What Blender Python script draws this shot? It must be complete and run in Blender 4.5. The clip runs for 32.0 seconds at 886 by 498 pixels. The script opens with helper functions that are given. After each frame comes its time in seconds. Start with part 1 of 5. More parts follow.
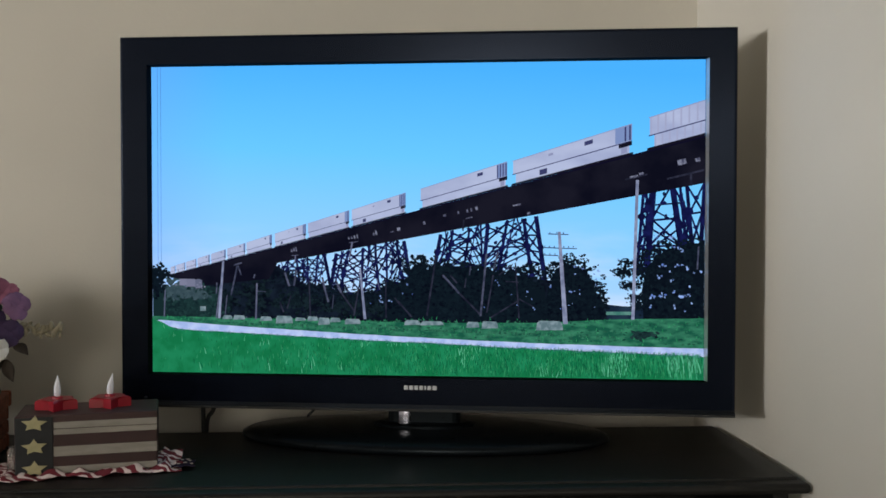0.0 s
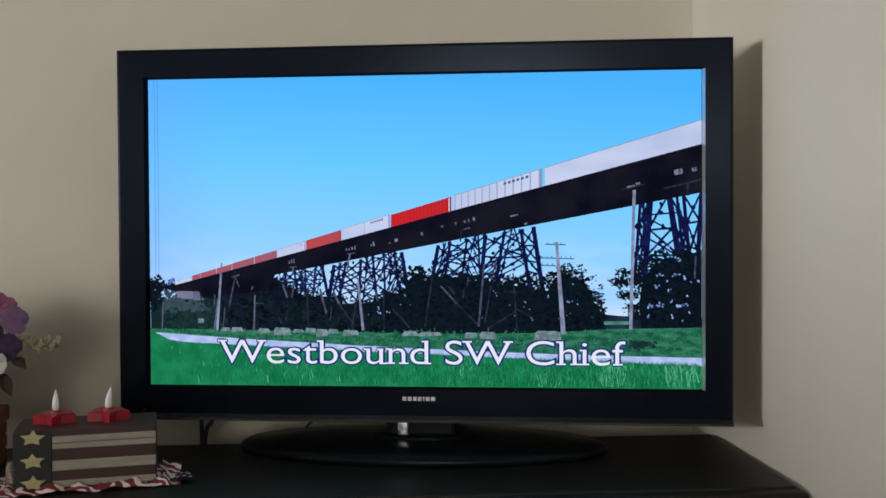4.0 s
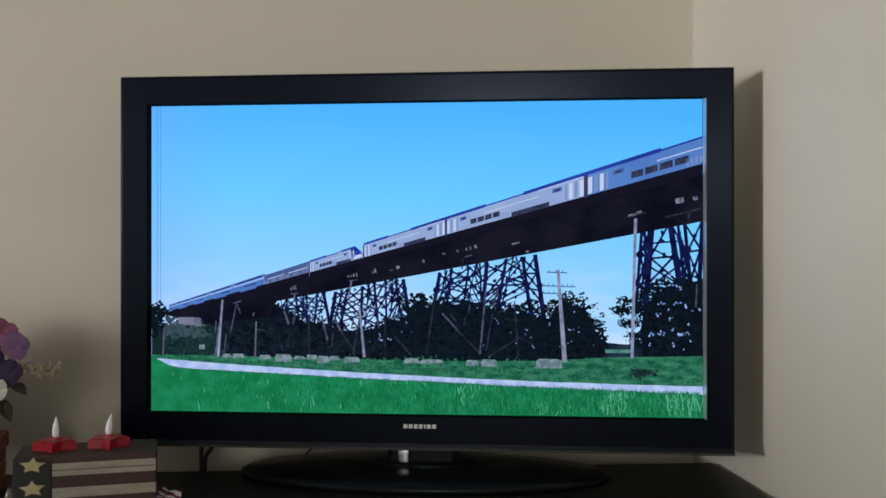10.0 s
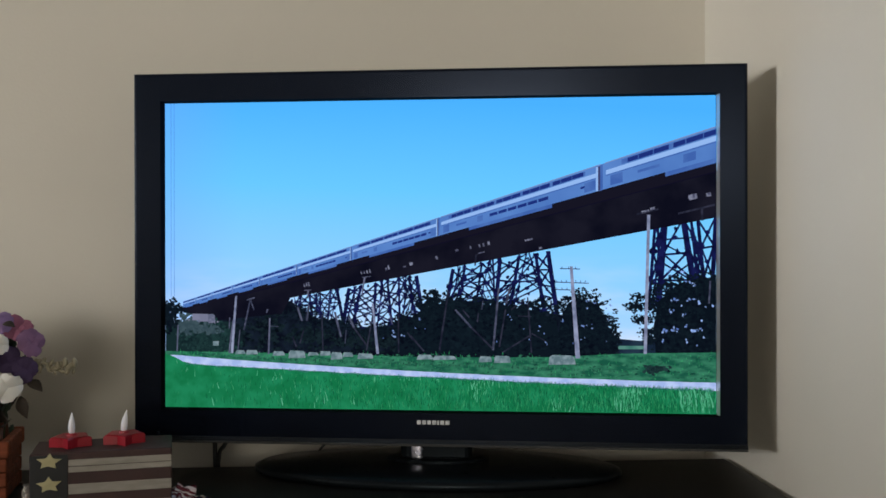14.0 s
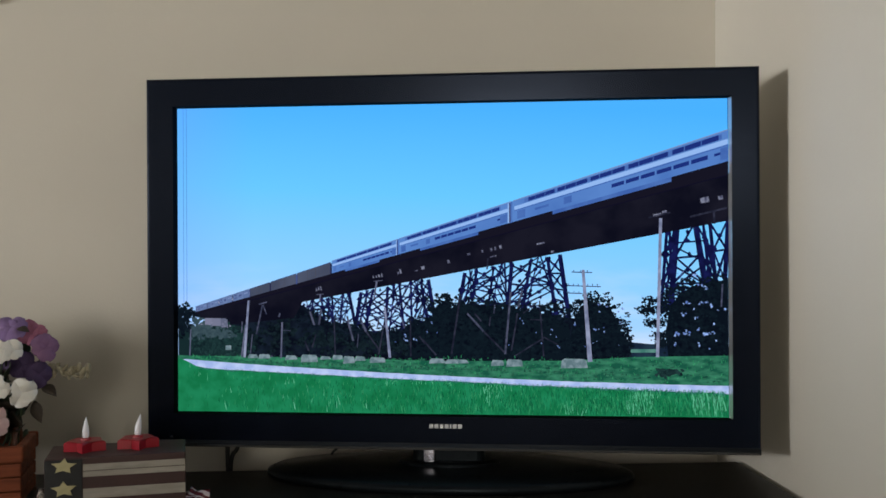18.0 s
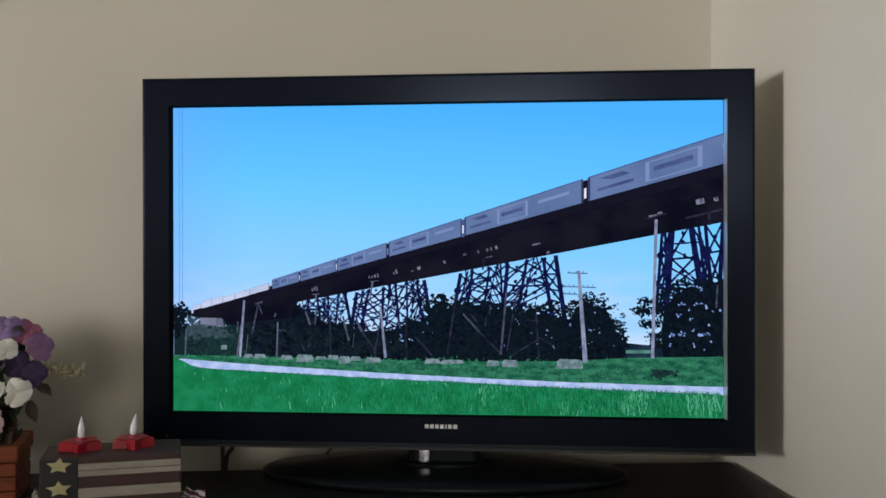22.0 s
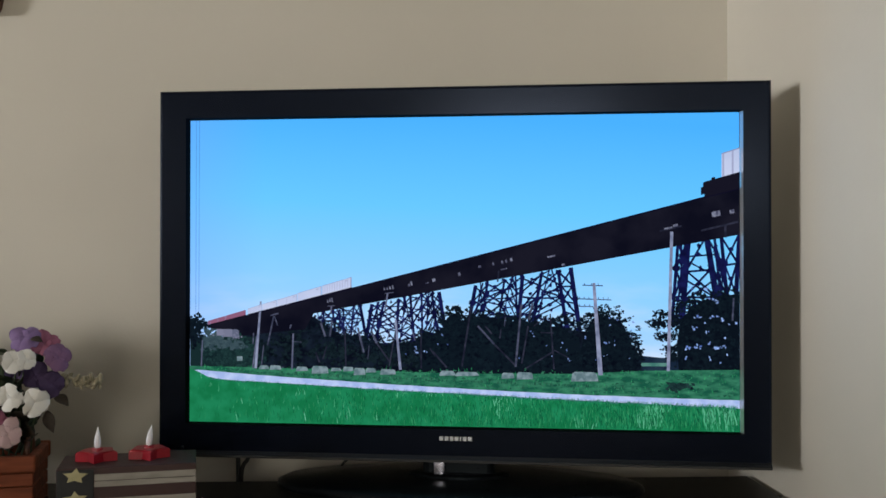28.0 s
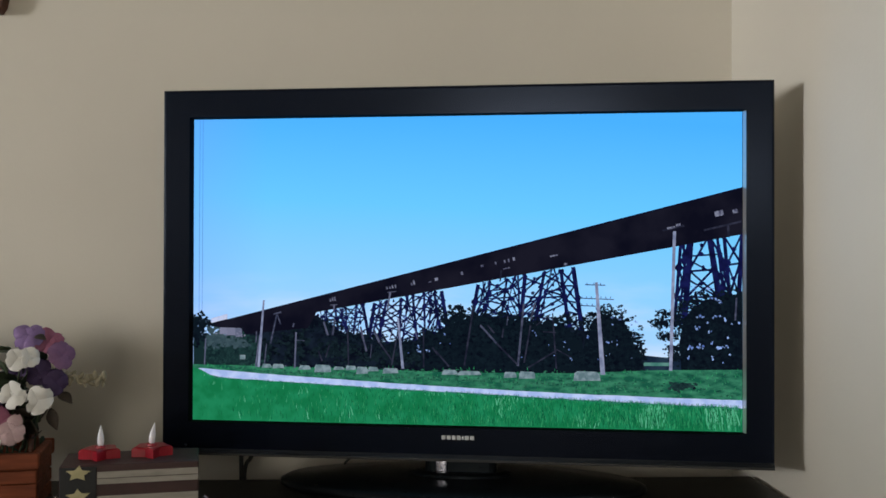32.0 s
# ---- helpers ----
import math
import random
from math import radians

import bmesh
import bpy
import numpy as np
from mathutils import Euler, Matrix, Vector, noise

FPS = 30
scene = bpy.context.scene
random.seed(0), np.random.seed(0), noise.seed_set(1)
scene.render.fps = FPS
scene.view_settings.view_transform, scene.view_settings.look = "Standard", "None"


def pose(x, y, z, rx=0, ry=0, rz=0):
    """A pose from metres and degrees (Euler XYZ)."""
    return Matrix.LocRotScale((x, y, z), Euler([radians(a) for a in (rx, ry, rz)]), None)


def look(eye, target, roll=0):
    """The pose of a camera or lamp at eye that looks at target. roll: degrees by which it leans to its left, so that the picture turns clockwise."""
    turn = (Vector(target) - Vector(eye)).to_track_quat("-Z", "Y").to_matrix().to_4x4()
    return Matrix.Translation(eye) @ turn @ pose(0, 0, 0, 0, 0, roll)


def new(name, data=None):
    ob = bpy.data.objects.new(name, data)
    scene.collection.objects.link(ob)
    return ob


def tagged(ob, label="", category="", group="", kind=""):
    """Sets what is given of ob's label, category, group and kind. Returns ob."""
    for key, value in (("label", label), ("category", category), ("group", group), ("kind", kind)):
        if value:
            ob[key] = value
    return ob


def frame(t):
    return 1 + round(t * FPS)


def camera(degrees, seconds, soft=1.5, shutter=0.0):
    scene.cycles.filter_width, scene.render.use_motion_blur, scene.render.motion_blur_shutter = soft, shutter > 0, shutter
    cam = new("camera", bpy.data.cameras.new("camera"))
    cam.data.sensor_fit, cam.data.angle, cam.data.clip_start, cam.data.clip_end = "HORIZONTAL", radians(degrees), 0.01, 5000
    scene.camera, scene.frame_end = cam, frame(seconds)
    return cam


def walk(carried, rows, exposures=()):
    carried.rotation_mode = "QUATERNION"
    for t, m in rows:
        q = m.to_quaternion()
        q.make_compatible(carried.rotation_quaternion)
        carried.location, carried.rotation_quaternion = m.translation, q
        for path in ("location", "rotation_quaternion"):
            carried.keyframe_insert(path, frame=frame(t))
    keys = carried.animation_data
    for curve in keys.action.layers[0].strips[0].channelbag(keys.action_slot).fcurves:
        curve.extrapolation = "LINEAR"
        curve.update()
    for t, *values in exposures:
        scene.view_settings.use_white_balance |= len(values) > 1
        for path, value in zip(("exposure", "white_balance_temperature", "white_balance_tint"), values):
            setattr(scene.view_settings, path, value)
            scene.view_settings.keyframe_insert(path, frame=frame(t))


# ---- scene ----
DRESSER_TOP = 0.820
TV_TURN = -9.0
TV_HEIGHT = 1.20

# ---- camera: hand-held, almost still (seconds, x, y, z, yaw, pitch, roll) ----
PATH = (
    (0, -0.0691, -1.6183, 1.1909, -3.738, -1.385, 0.062), (0.5, -0.0693, -1.6185, 1.1921, -4.627, -1.736, -0.076), (1, -0.0695, -1.6187, 1.1933, -4.513, -0.950, -0.376),
    (1.5, -0.0697, -1.6189, 1.1945, -4.565, -1.066, -0.360), (2, -0.0700, -1.6190, 1.1957, -4.282, -0.998, -0.270), (2.5, -0.0702, -1.6192, 1.1969, -3.934, -0.914, -0.238),
    (3, -0.0704, -1.6194, 1.1982, -4.109, -1.154, -0.186), (3.5, -0.0706, -1.6196, 1.1994, -3.843, -1.112, -0.251), (5.5, -0.0714, -1.6203, 1.2042, -4.450, -1.024, -0.539),
    (6, -0.0716, -1.6205, 1.2054, -4.186, -0.326, -0.593), (6.5, -0.0718, -1.6207, 1.2066, -4.076, -0.200, -0.487), (7, -0.0721, -1.6208, 1.2079, -3.900, -0.452, -0.397),
    (7.5, -0.0723, -1.6210, 1.2091, -4.367, 0.169, -0.344), (8, -0.0725, -1.6212, 1.2103, -5.080, 0.683, -0.116), (8.5, -0.0740, -1.6214, 1.2106, -4.238, 0.808, -0.266),
    (9, -0.0756, -1.6216, 1.2109, -3.787, 0.473, -0.133), (9.5, -0.0772, -1.6218, 1.2111, -4.277, 0.083, -0.155), (10, -0.0787, -1.6220, 1.2114, -4.115, 0.154, -0.034),
    (10.5, -0.0803, -1.6222, 1.2117, -3.848, 0.222, -0.095), (11, -0.0819, -1.6224, 1.2120, -3.796, 0.085, -0.136), (11.5, -0.0834, -1.6226, 1.2123, -3.492, 0.040, -0.012),
    (12, -0.0850, -1.6228, 1.2125, -3.901, 0.040, -0.212), (12.5, -0.0866, -1.6230, 1.2128, -3.991, -0.027, -0.149), (13, -0.0881, -1.6232, 1.2131, -3.829, 0.145, -0.124),
    (13.5, -0.0897, -1.6234, 1.2134, -3.691, 0.195, -0.201), (14, -0.0913, -1.6236, 1.2137, -3.780, -0.131, -0.101), (14.5, -0.0928, -1.6238, 1.2140, -3.917, -0.125, -0.119),
    (16.5, -0.0981, -1.6246, 1.2154, -3.709, -0.280, -0.105), (17, -0.0987, -1.6248, 1.2161, -4.120, -0.469, -0.215), (17.5, -0.0993, -1.6250, 1.2167, -3.797, -0.286, -0.253),
    (18, -0.1000, -1.6251, 1.2173, -3.383, -0.025, -0.274), (18.5, -0.1006, -1.6253, 1.2179, -2.891, 0.603, -0.166), (19, -0.1012, -1.6255, 1.2186, -3.745, 0.175, -0.162),
    (19.5, -0.1018, -1.6256, 1.2192, -3.595, 0.013, -0.175), (20, -0.1024, -1.6258, 1.2198, -3.374, 0.145, -0.027), (20.5, -0.1030, -1.6260, 1.2205, -3.488, 0.198, 0.003),
    (21, -0.1036, -1.6261, 1.2211, -3.514, -0.035, 0.017), (21.5, -0.1042, -1.6263, 1.2217, -3.690, -0.105, -0.034), (22, -0.1048, -1.6265, 1.2223, -3.788, -0.177, -0.084),
    (22.5, -0.1054, -1.6266, 1.2230, -3.594, -0.274, -0.024), (23, -0.1060, -1.6268, 1.2236, -3.247, -0.296, -0.097), (23.5, -0.1066, -1.6270, 1.2242, -3.502, -0.449, 0.014),
    (24, -0.1072, -1.6271, 1.2248, -3.514, -0.405, -0.058), (24.5, -0.1061, -1.6273, 1.2247, -3.152, -0.234, 0.036), (25, -0.1050, -1.6276, 1.2246, -2.885, 0.407, -0.221),
    (25.5, -0.1039, -1.6278, 1.2244, -3.419, 0.351, -0.200), (27.5, -0.0996, -1.6286, 1.2239, -2.947, 0.358, 0.002), (28, -0.0985, -1.6288, 1.2237, -2.677, 0.487, 0.016),
    (28.5, -0.0974, -1.6290, 1.2236, -2.309, 0.613, 0.115), (29, -0.0963, -1.6292, 1.2234, -2.475, 0.436, 0.145), (29.5, -0.0953, -1.6294, 1.2233, -2.302, 0.330, 0.127),
    (30, -0.0942, -1.6296, 1.2232, -2.204, 0.165, 0.030), (30.5, -0.0931, -1.6299, 1.2230, -2.001, 0.241, 0.020), (31, -0.0920, -1.6301, 1.2229, -1.942, 0.487, 0.005),
    (31.5, -0.0909, -1.6303, 1.2227, -2.179, 0.461, 0.208), (32, -0.0899, -1.6305, 1.2226, -2.218, 0.474, 0.135),
)


def carried_pose(x, y, z, yaw, pitch, roll):
    a, b = radians(yaw), radians(pitch)
    way = Vector((-math.sin(a) * math.cos(b), math.cos(a) * math.cos(b), math.sin(b)))
    return look((x, y, z), Vector((x, y, z)) + way, roll)


cam = camera(49.21, 32.0, soft=1.6)
walk(cam, [(r[0], carried_pose(*r[1:])) for r in PATH])

# ---- light: daylight from a tall window far left, a high one behind, and added fill ----
world = bpy.data.worlds.new("world")
scene.world = world
world.use_nodes = True
sky_node = world.node_tree.nodes.new("ShaderNodeTexSky")
sky_node.sky_type = "NISHITA"
sky_node.sun_disc = False
sky_node.sun_elevation = radians(35)
sky_node.sun_rotation = radians(200)
world.node_tree.links.new(sky_node.outputs["Color"], world.node_tree.nodes["Background"].inputs["Color"])
world.node_tree.nodes["Background"].inputs["Strength"].default_value = 0.1

ROOM = dict(x0=-10.5, x1=0.560, x2=1.60, y0=-6.2, y1=0.275, top=2.45)
WINDOW_A = dict(y0=-4.8, y1=-3.6, z0=0.95, z1=2.30)      # far end wall
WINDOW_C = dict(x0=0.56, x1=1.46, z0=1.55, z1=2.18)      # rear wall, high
FILL_OPENING = dict(x0=-1.6, x1=-0.4, z0=0.80, z1=2.30)      # rear wall, behind the camera; made for the added fill light


def window_light(name, where, size_x, size_y, watts, colour):
    lamp = bpy.data.lights.new(name, "AREA")
    lamp.shape, lamp.size, lamp.size_y, lamp.energy, lamp.color = "RECTANGLE", size_x, size_y, watts, colour
    ob = new(name, lamp)
    ob.matrix_world = where
    return ob


window_light("window_daylight", look((ROOM["x0"] - 0.03, -4.2, 1.625), (0, -4.2, 1.625)), 1.2, 1.35, 680, (0.98, 0.99, 1.0))
# added fill from the rear, brightens the wall under the television
window_light("rear_fill_light", look((-1.0, ROOM["y0"] - 0.03, 1.55), (-1.0, 0, 1.55)), 1.2, 1.5, 46, (1.0, 0.94, 0.82))
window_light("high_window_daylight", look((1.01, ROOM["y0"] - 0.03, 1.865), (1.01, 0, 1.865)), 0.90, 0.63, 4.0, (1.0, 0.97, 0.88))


# ---- materials ----
def lin(r, g, b):
    """A screen colour, 0 to 255, as light."""
    return tuple(((v / 255 + 0.055) / 1.055) ** 2.4 if v > 10 else v / 255 / 12.92 for v in (r, g, b))


def surface(name, colour, colour2=None, rough=0.5, metal=0.0, scale=8.0, bump=0.05, fine=90.0, gloss=0.5, stretch=(1, 1, 1), tint=(1, 1, 1)):
    """A solid surface with stains at one scale and grain at another."""
    m = bpy.data.materials.new(name)
    m.use_nodes = True
    n, l = m.node_tree.nodes, m.node_tree.links
    s = n["Principled BSDF"]
    co = n.new("ShaderNodeTexCoord")
    mp = n.new("ShaderNodeMapping")
    mp.inputs["Scale"].default_value = stretch
    l.new(co.outputs["Object"], mp.inputs["Vector"])
    big, small = n.new("ShaderNodeTexNoise"), n.new("ShaderNodeTexNoise")
    big.inputs["Scale"].default_value, big.inputs["Detail"].default_value = scale, 5
    small.inputs["Scale"].default_value, small.inputs["Detail"].default_value = fine, 3
    l.new(mp.outputs["Vector"], big.inputs["Vector"])
    l.new(mp.outputs["Vector"], small.inputs["Vector"])
    ramp = n.new("ShaderNodeValToRGB")
    ramp.color_ramp.elements[0].position, ramp.color_ramp.elements[1].position = 0.35, 0.68
    ramp.color_ramp.elements[0].color = (*colour, 1)
    ramp.color_ramp.elements[1].color = (*(colour2 or tuple(c * 0.9 for c in colour)), 1)
    l.new(big.outputs["Fac"], ramp.inputs["Fac"])
    l.new(ramp.outputs["Color"], s.inputs["Base Color"])
    rr = n.new("ShaderNodeMapRange")
    rr.inputs["To Min"].default_value, rr.inputs["To Max"].default_value = max(rough - 0.07, 0.02), min(rough + 0.07, 1)
    l.new(small.outputs["Fac"], rr.inputs["Value"])
    l.new(rr.outputs["Result"], s.inputs["Roughness"])
    s.inputs["Metallic"].default_value = metal
    s.inputs["Specular IOR Level"].default_value = gloss
    s.inputs["Specular Tint"].default_value = (*tint, 1)
    if bump:
        b = n.new("ShaderNodeBump")
        b.inputs["Strength"].default_value, b.inputs["Distance"].default_value = bump, 0.002
        l.new(small.outputs["Fac"], b.inputs["Height"])
        l.new(b.outputs["Normal"], s.inputs["Normal"])
    return m


def shown(name, colour, colour2=None, scale=60.0, stretch=(1, 1, 1), lo=0.4, hi=0.62, power=1.0, islands=False):
    """Light given off by the panel where it shows a colour, uneven between two tones."""
    m = bpy.data.materials.new(name)
    m.use_nodes = True
    n, l = m.node_tree.nodes, m.node_tree.links
    n.remove(n["Principled BSDF"])
    e = n.new("ShaderNodeEmission")
    e.inputs["Strength"].default_value = power
    l.new(e.outputs["Emission"], n["Material Output"].inputs["Surface"])
    if colour2 is None:
        e.inputs["Color"].default_value = (*lin(*colour), 1)
        return m
    ramp = n.new("ShaderNodeValToRGB")
    ramp.color_ramp.elements[0].position, ramp.color_ramp.elements[1].position = lo, hi
    ramp.color_ramp.elements[0].color, ramp.color_ramp.elements[1].color = (*lin(*colour), 1), (*lin(*colour2), 1)
    if islands:
        g = n.new("ShaderNodeNewGeometry")
        l.new(g.outputs["Random Per Island"], ramp.inputs["Fac"])
    else:
        co, mp, t = n.new("ShaderNodeTexCoord"), n.new("ShaderNodeMapping"), n.new("ShaderNodeTexNoise")
        mp.inputs["Scale"].default_value = stretch
        t.inputs["Scale"].default_value, t.inputs["Detail"].default_value = scale, 4
        l.new(co.outputs["Object"], mp.inputs["Vector"])
        l.new(mp.outputs["Vector"], t.inputs["Vector"])
        l.new(t.outputs["Fac"], ramp.inputs["Fac"])
    l.new(ramp.outputs["Color"], e.inputs["Color"])
    return m


M = dict(
    wall=surface("beige_wall_paint", (0.585, 0.548, 0.474), (0.556, 0.520, 0.448), 0.75, scale=2.2, bump=0.12, fine=160, gloss=0.25),
    ceiling=surface("white_ceiling_paint", (0.78, 0.77, 0.74), (0.74, 0.73, 0.70), 0.9, scale=3),
    floor=surface("brown_carpet", (0.10, 0.072, 0.046), (0.075, 0.054, 0.034), 0.95, scale=14, bump=0.6, fine=400, gloss=0.1),
    trim=surface("white_trim_paint", (0.75, 0.74, 0.70), (0.70, 0.69, 0.65), 0.4, scale=5),
    dresser=surface("black_stained_wood", (0.007, 0.0068, 0.006), (0.012, 0.011, 0.010), 0.46, scale=5, bump=0.08, fine=120, gloss=0.28, stretch=(1, 8, 8)),
    bezel=surface("dark_blue_black_plastic", (0.0018, 0.0030, 0.0070), (0.0024, 0.0040, 0.0090), 0.20, scale=6, bump=0.0, gloss=0.29, stretch=(0.4, 1, 6), tint=(0.54, 0.67, 1.0)),
    rim=surface("matt_black_rim", (0.0016, 0.0018, 0.0030), (0.0022, 0.0024, 0.0036), 0.8, bump=0.0, gloss=0.03),
    matt_black=surface("matt_black_plastic", (0.012, 0.012, 0.013), (0.018, 0.018, 0.019), 0.5, scale=10),
    dark_silver=surface("dark_silver_trim", (0.036, 0.043, 0.054), (0.030, 0.036, 0.046), 0.34, metal=0.6, scale=12, bump=0.02),
    chrome=surface("polished_chrome", (0.62, 0.62, 0.74), (0.56, 0.56, 0.68), 0.26, metal=1.0, bump=0.0),
    silver=surface("silver_badge", (0.55, 0.56, 0.58), (0.5, 0.5, 0.52), 0.4, metal=0.3, bump=0.0),
    stand=surface("satin_black_plastic", (0.0032, 0.0042, 0.0052), (0.0046, 0.0060, 0.0074), 0.30, scale=6, bump=0.0, gloss=0.16, tint=(0.72, 0.86, 1.0)),
    lip=surface("polished_grey_lip", (0.62, 0.62, 0.62), (0.56, 0.56, 0.56), 0.35, metal=0.7, bump=0.0, gloss=0.5),
    panel=surface("dark_panel_glass", (0.004, 0.004, 0.005), (0.005, 0.005, 0.006), 0.25, bump=0.0),
    cable=surface("black_cable", (0.014, 0.014, 0.014), (0.02, 0.02, 0.02), 0.55),
    maroon=surface("dark_maroon_paint", (0.033, 0.011, 0.010), (0.044, 0.014, 0.013), 0.6, scale=30, bump=0.15, fine=200),
    cream=surface("aged_cream_paint", (0.33, 0.305, 0.27), (0.25, 0.23, 0.20), 0.65, scale=26, bump=0.15, fine=180, stretch=(1, 4, 4)),
    navy=surface("dark_navy_paint", (0.005, 0.006, 0.008), (0.009, 0.010, 0.012), 0.6, scale=30, bump=0.15, fine=200),
    star=surface("pale_yellow_paint", (0.47, 0.42, 0.23), (0.39, 0.35, 0.19), 0.6, scale=60, bump=0.1),
    red_wax=surface("red_plastic", (0.33, 0.006, 0.020), (0.26, 0.005, 0.015), 0.36, scale=30, bump=0.02),
    flame=surface("frosted_white_bulb", (0.84, 0.84, 0.90), (0.78, 0.78, 0.86), 0.35, bump=0.0),
    cloth_white=surface("white_printed_cotton", (0.62, 0.54, 0.50), (0.5, 0.42, 0.40), 0.9, scale=40, bump=0.3, fine=600, gloss=0.1),
    cloth_navy=surface("navy_printed_cotton", (0.030, 0.022, 0.045), (0.022, 0.016, 0.034), 0.9, scale=40, bump=0.3, fine=600, gloss=0.1),
    wood=surface("orange_brown_wood", (0.24, 0.066, 0.030), (0.115, 0.031, 0.014), 0.6, scale=9, bump=0.3, fine=110, gloss=0.15, stretch=(1, 9, 9)),
    wood_dark=surface("dark_brown_wood", (0.11, 0.034, 0.014), (0.06, 0.020, 0.009), 0.55, scale=9, bump=0.2, fine=110, stretch=(1, 9, 9)),
    petal_white=surface("white_silk_petal", (0.80, 0.79, 0.76), (0.72, 0.70, 0.66), 0.8, scale=40, bump=0.15, fine=300, gloss=0.2),
    petal_lilac=surface("lilac_silk_petal", (0.27, 0.185, 0.36), (0.17, 0.105, 0.26), 0.8, scale=35, bump=0.15, fine=300, gloss=0.2),
    petal_purple=surface("deep_purple_silk_petal", (0.085, 0.055, 0.130), (0.045, 0.030, 0.072), 0.8, scale=35, bump=0.15, fine=300, gloss=0.2),
    petal_pink=surface("dusty_pink_silk_petal", (0.38, 0.14, 0.21), (0.26, 0.09, 0.16), 0.8, scale=35, bump=0.15, fine=300, gloss=0.2),
    petal_mauve=surface("mauve_silk_petal", (0.25, 0.135, 0.25), (0.17, 0.095, 0.20), 0.8, scale=35, bump=0.15, fine=300, gloss=0.2),
    petal_blush=surface("blush_silk_petal", (0.56, 0.42, 0.42), (0.46, 0.30, 0.33), 0.8, scale=35, bump=0.15, fine=300, gloss=0.2),
    leaf=surface("dark_green_silk_leaf", (0.040, 0.060, 0.028), (0.024, 0.036, 0.018), 0.7, scale=40, bump=0.15, fine=300),
    leaf_brown=surface("dark_olive_silk_leaf", (0.045, 0.032, 0.022), (0.028, 0.020, 0.014), 0.7, scale=40, bump=0.15, fine=300),
    sprig=surface("pale_green_sprig", (0.36, 0.32, 0.23), (0.22, 0.20, 0.13), 0.8, scale=40, bump=0.1),
    moss=surface("dry_brown_moss", (0.06, 0.045, 0.025), (0.04, 0.03, 0.016), 0.95, scale=60, bump=0.8, fine=300),
)


# ---- helpers for meshes ----
def mesh_of(bm, name, material, smooth=False):
    data = bpy.data.meshes.new(name)
    bm.normal_update()
    bm.to_mesh(data)
    bm.free()
    for mat in material if isinstance(material, (list, tuple)) else (material,):
        data.materials.append(mat)
    if smooth:
        data.polygons.foreach_set("use_smooth", [True] * len(data.polygons))
    return data


def part(name, bm, material, parent, label="", smooth=False):
    ob = new(name, mesh_of(bm, name, material, smooth))
    ob.parent = parent
    return tagged(ob, label)


def thing(name, where, label, category, group="", kind=""):
    ob = new(name)
    ob.empty_display_size = 0.05
    ob.matrix_basis = where
    return tagged(ob, label, category, group, kind)


def solid(name, bm, material, label, category="", kind="", smooth=False):
    return tagged(new(name, mesh_of(bm, name, material, smooth)), label, category, "", kind)


def box(bm, x0, x1, y0, y1, z0, z1, bevel=0.0, segments=2):
    made = bmesh.ops.create_cube(bm, size=1, matrix=Matrix.LocRotScale(((x0 + x1) / 2, (y0 + y1) / 2, (z0 + z1) / 2), None, (x1 - x0, y1 - y0, z1 - z0)))
    if bevel:
        edges = {e for v in made["verts"] for e in v.link_edges}
        bmesh.ops.bevel(bm, geom=list(edges), offset=bevel, segments=segments, affect="EDGES", profile=0.5)
    return bm


def boxed(*a, **k):
    return box(bmesh.new(), *a, **k)


def prism(outline, z0, z1, bevel=0.0, segments=2):
    """An upright solid over an outline in x and y."""
    bm = bmesh.new()
    low = [bm.verts.new((x, y, z0)) for x, y in outline]
    high = [bm.verts.new((x, y, z1)) for x, y in outline]
    n = len(outline)
    bm.faces.new(low[::-1])
    top = bm.faces.new(high)
    for i in range(n):
        bm.faces.new((low[i], low[(i + 1) % n], high[(i + 1) % n], high[i]))
    if bevel:
        bmesh.ops.bevel(bm, geom=list(top.edges), offset=bevel, segments=segments, affect="EDGES", profile=0.5)
    return bm


def tube(bm, points, radius, sides=8):
    """A round cord along points."""
    rings = []
    for i, p in enumerate(points):
        a = Vector(points[max(i - 1, 0)])
        b = Vector(points[min(i + 1, len(points) - 1)])
        d = (b - a).normalized()
        u = d.cross((0.3, 0.9, 0.31)).normalized()
        v = d.cross(u)
        r = radius[i] if isinstance(radius, (list, tuple)) else radius
        rings.append([bm.verts.new(Vector(p) + r * (math.cos(t) * u + math.sin(t) * v)) for t in (2 * math.pi * k / sides for k in range(sides))])
    for a, b in zip(rings, rings[1:]):
        for k in range(sides):
            bm.faces.new((a[k], a[(k + 1) % sides], b[(k + 1) % sides], b[k]))
    bm.faces.new(rings[0][::-1])
    bm.faces.new(rings[-1])
    return bm


def lathe(profile, sides=32, squash=(1, 1)):
    """A turned solid from (radius, height) pairs."""
    bm = bmesh.new()
    rings = [[bm.verts.new((r * math.cos(t) * squash[0], r * math.sin(t) * squash[1], z)) for t in (2 * math.pi * k / sides for k in range(sides))] for r, z in profile]
    for a, b in zip(rings, rings[1:]):
        for k in range(sides):
            bm.faces.new((a[k], a[(k + 1) % sides], b[(k + 1) % sides], b[k]))
    bm.faces.new(rings[0][::-1])
    bm.faces.new(rings[-1])
    return bm


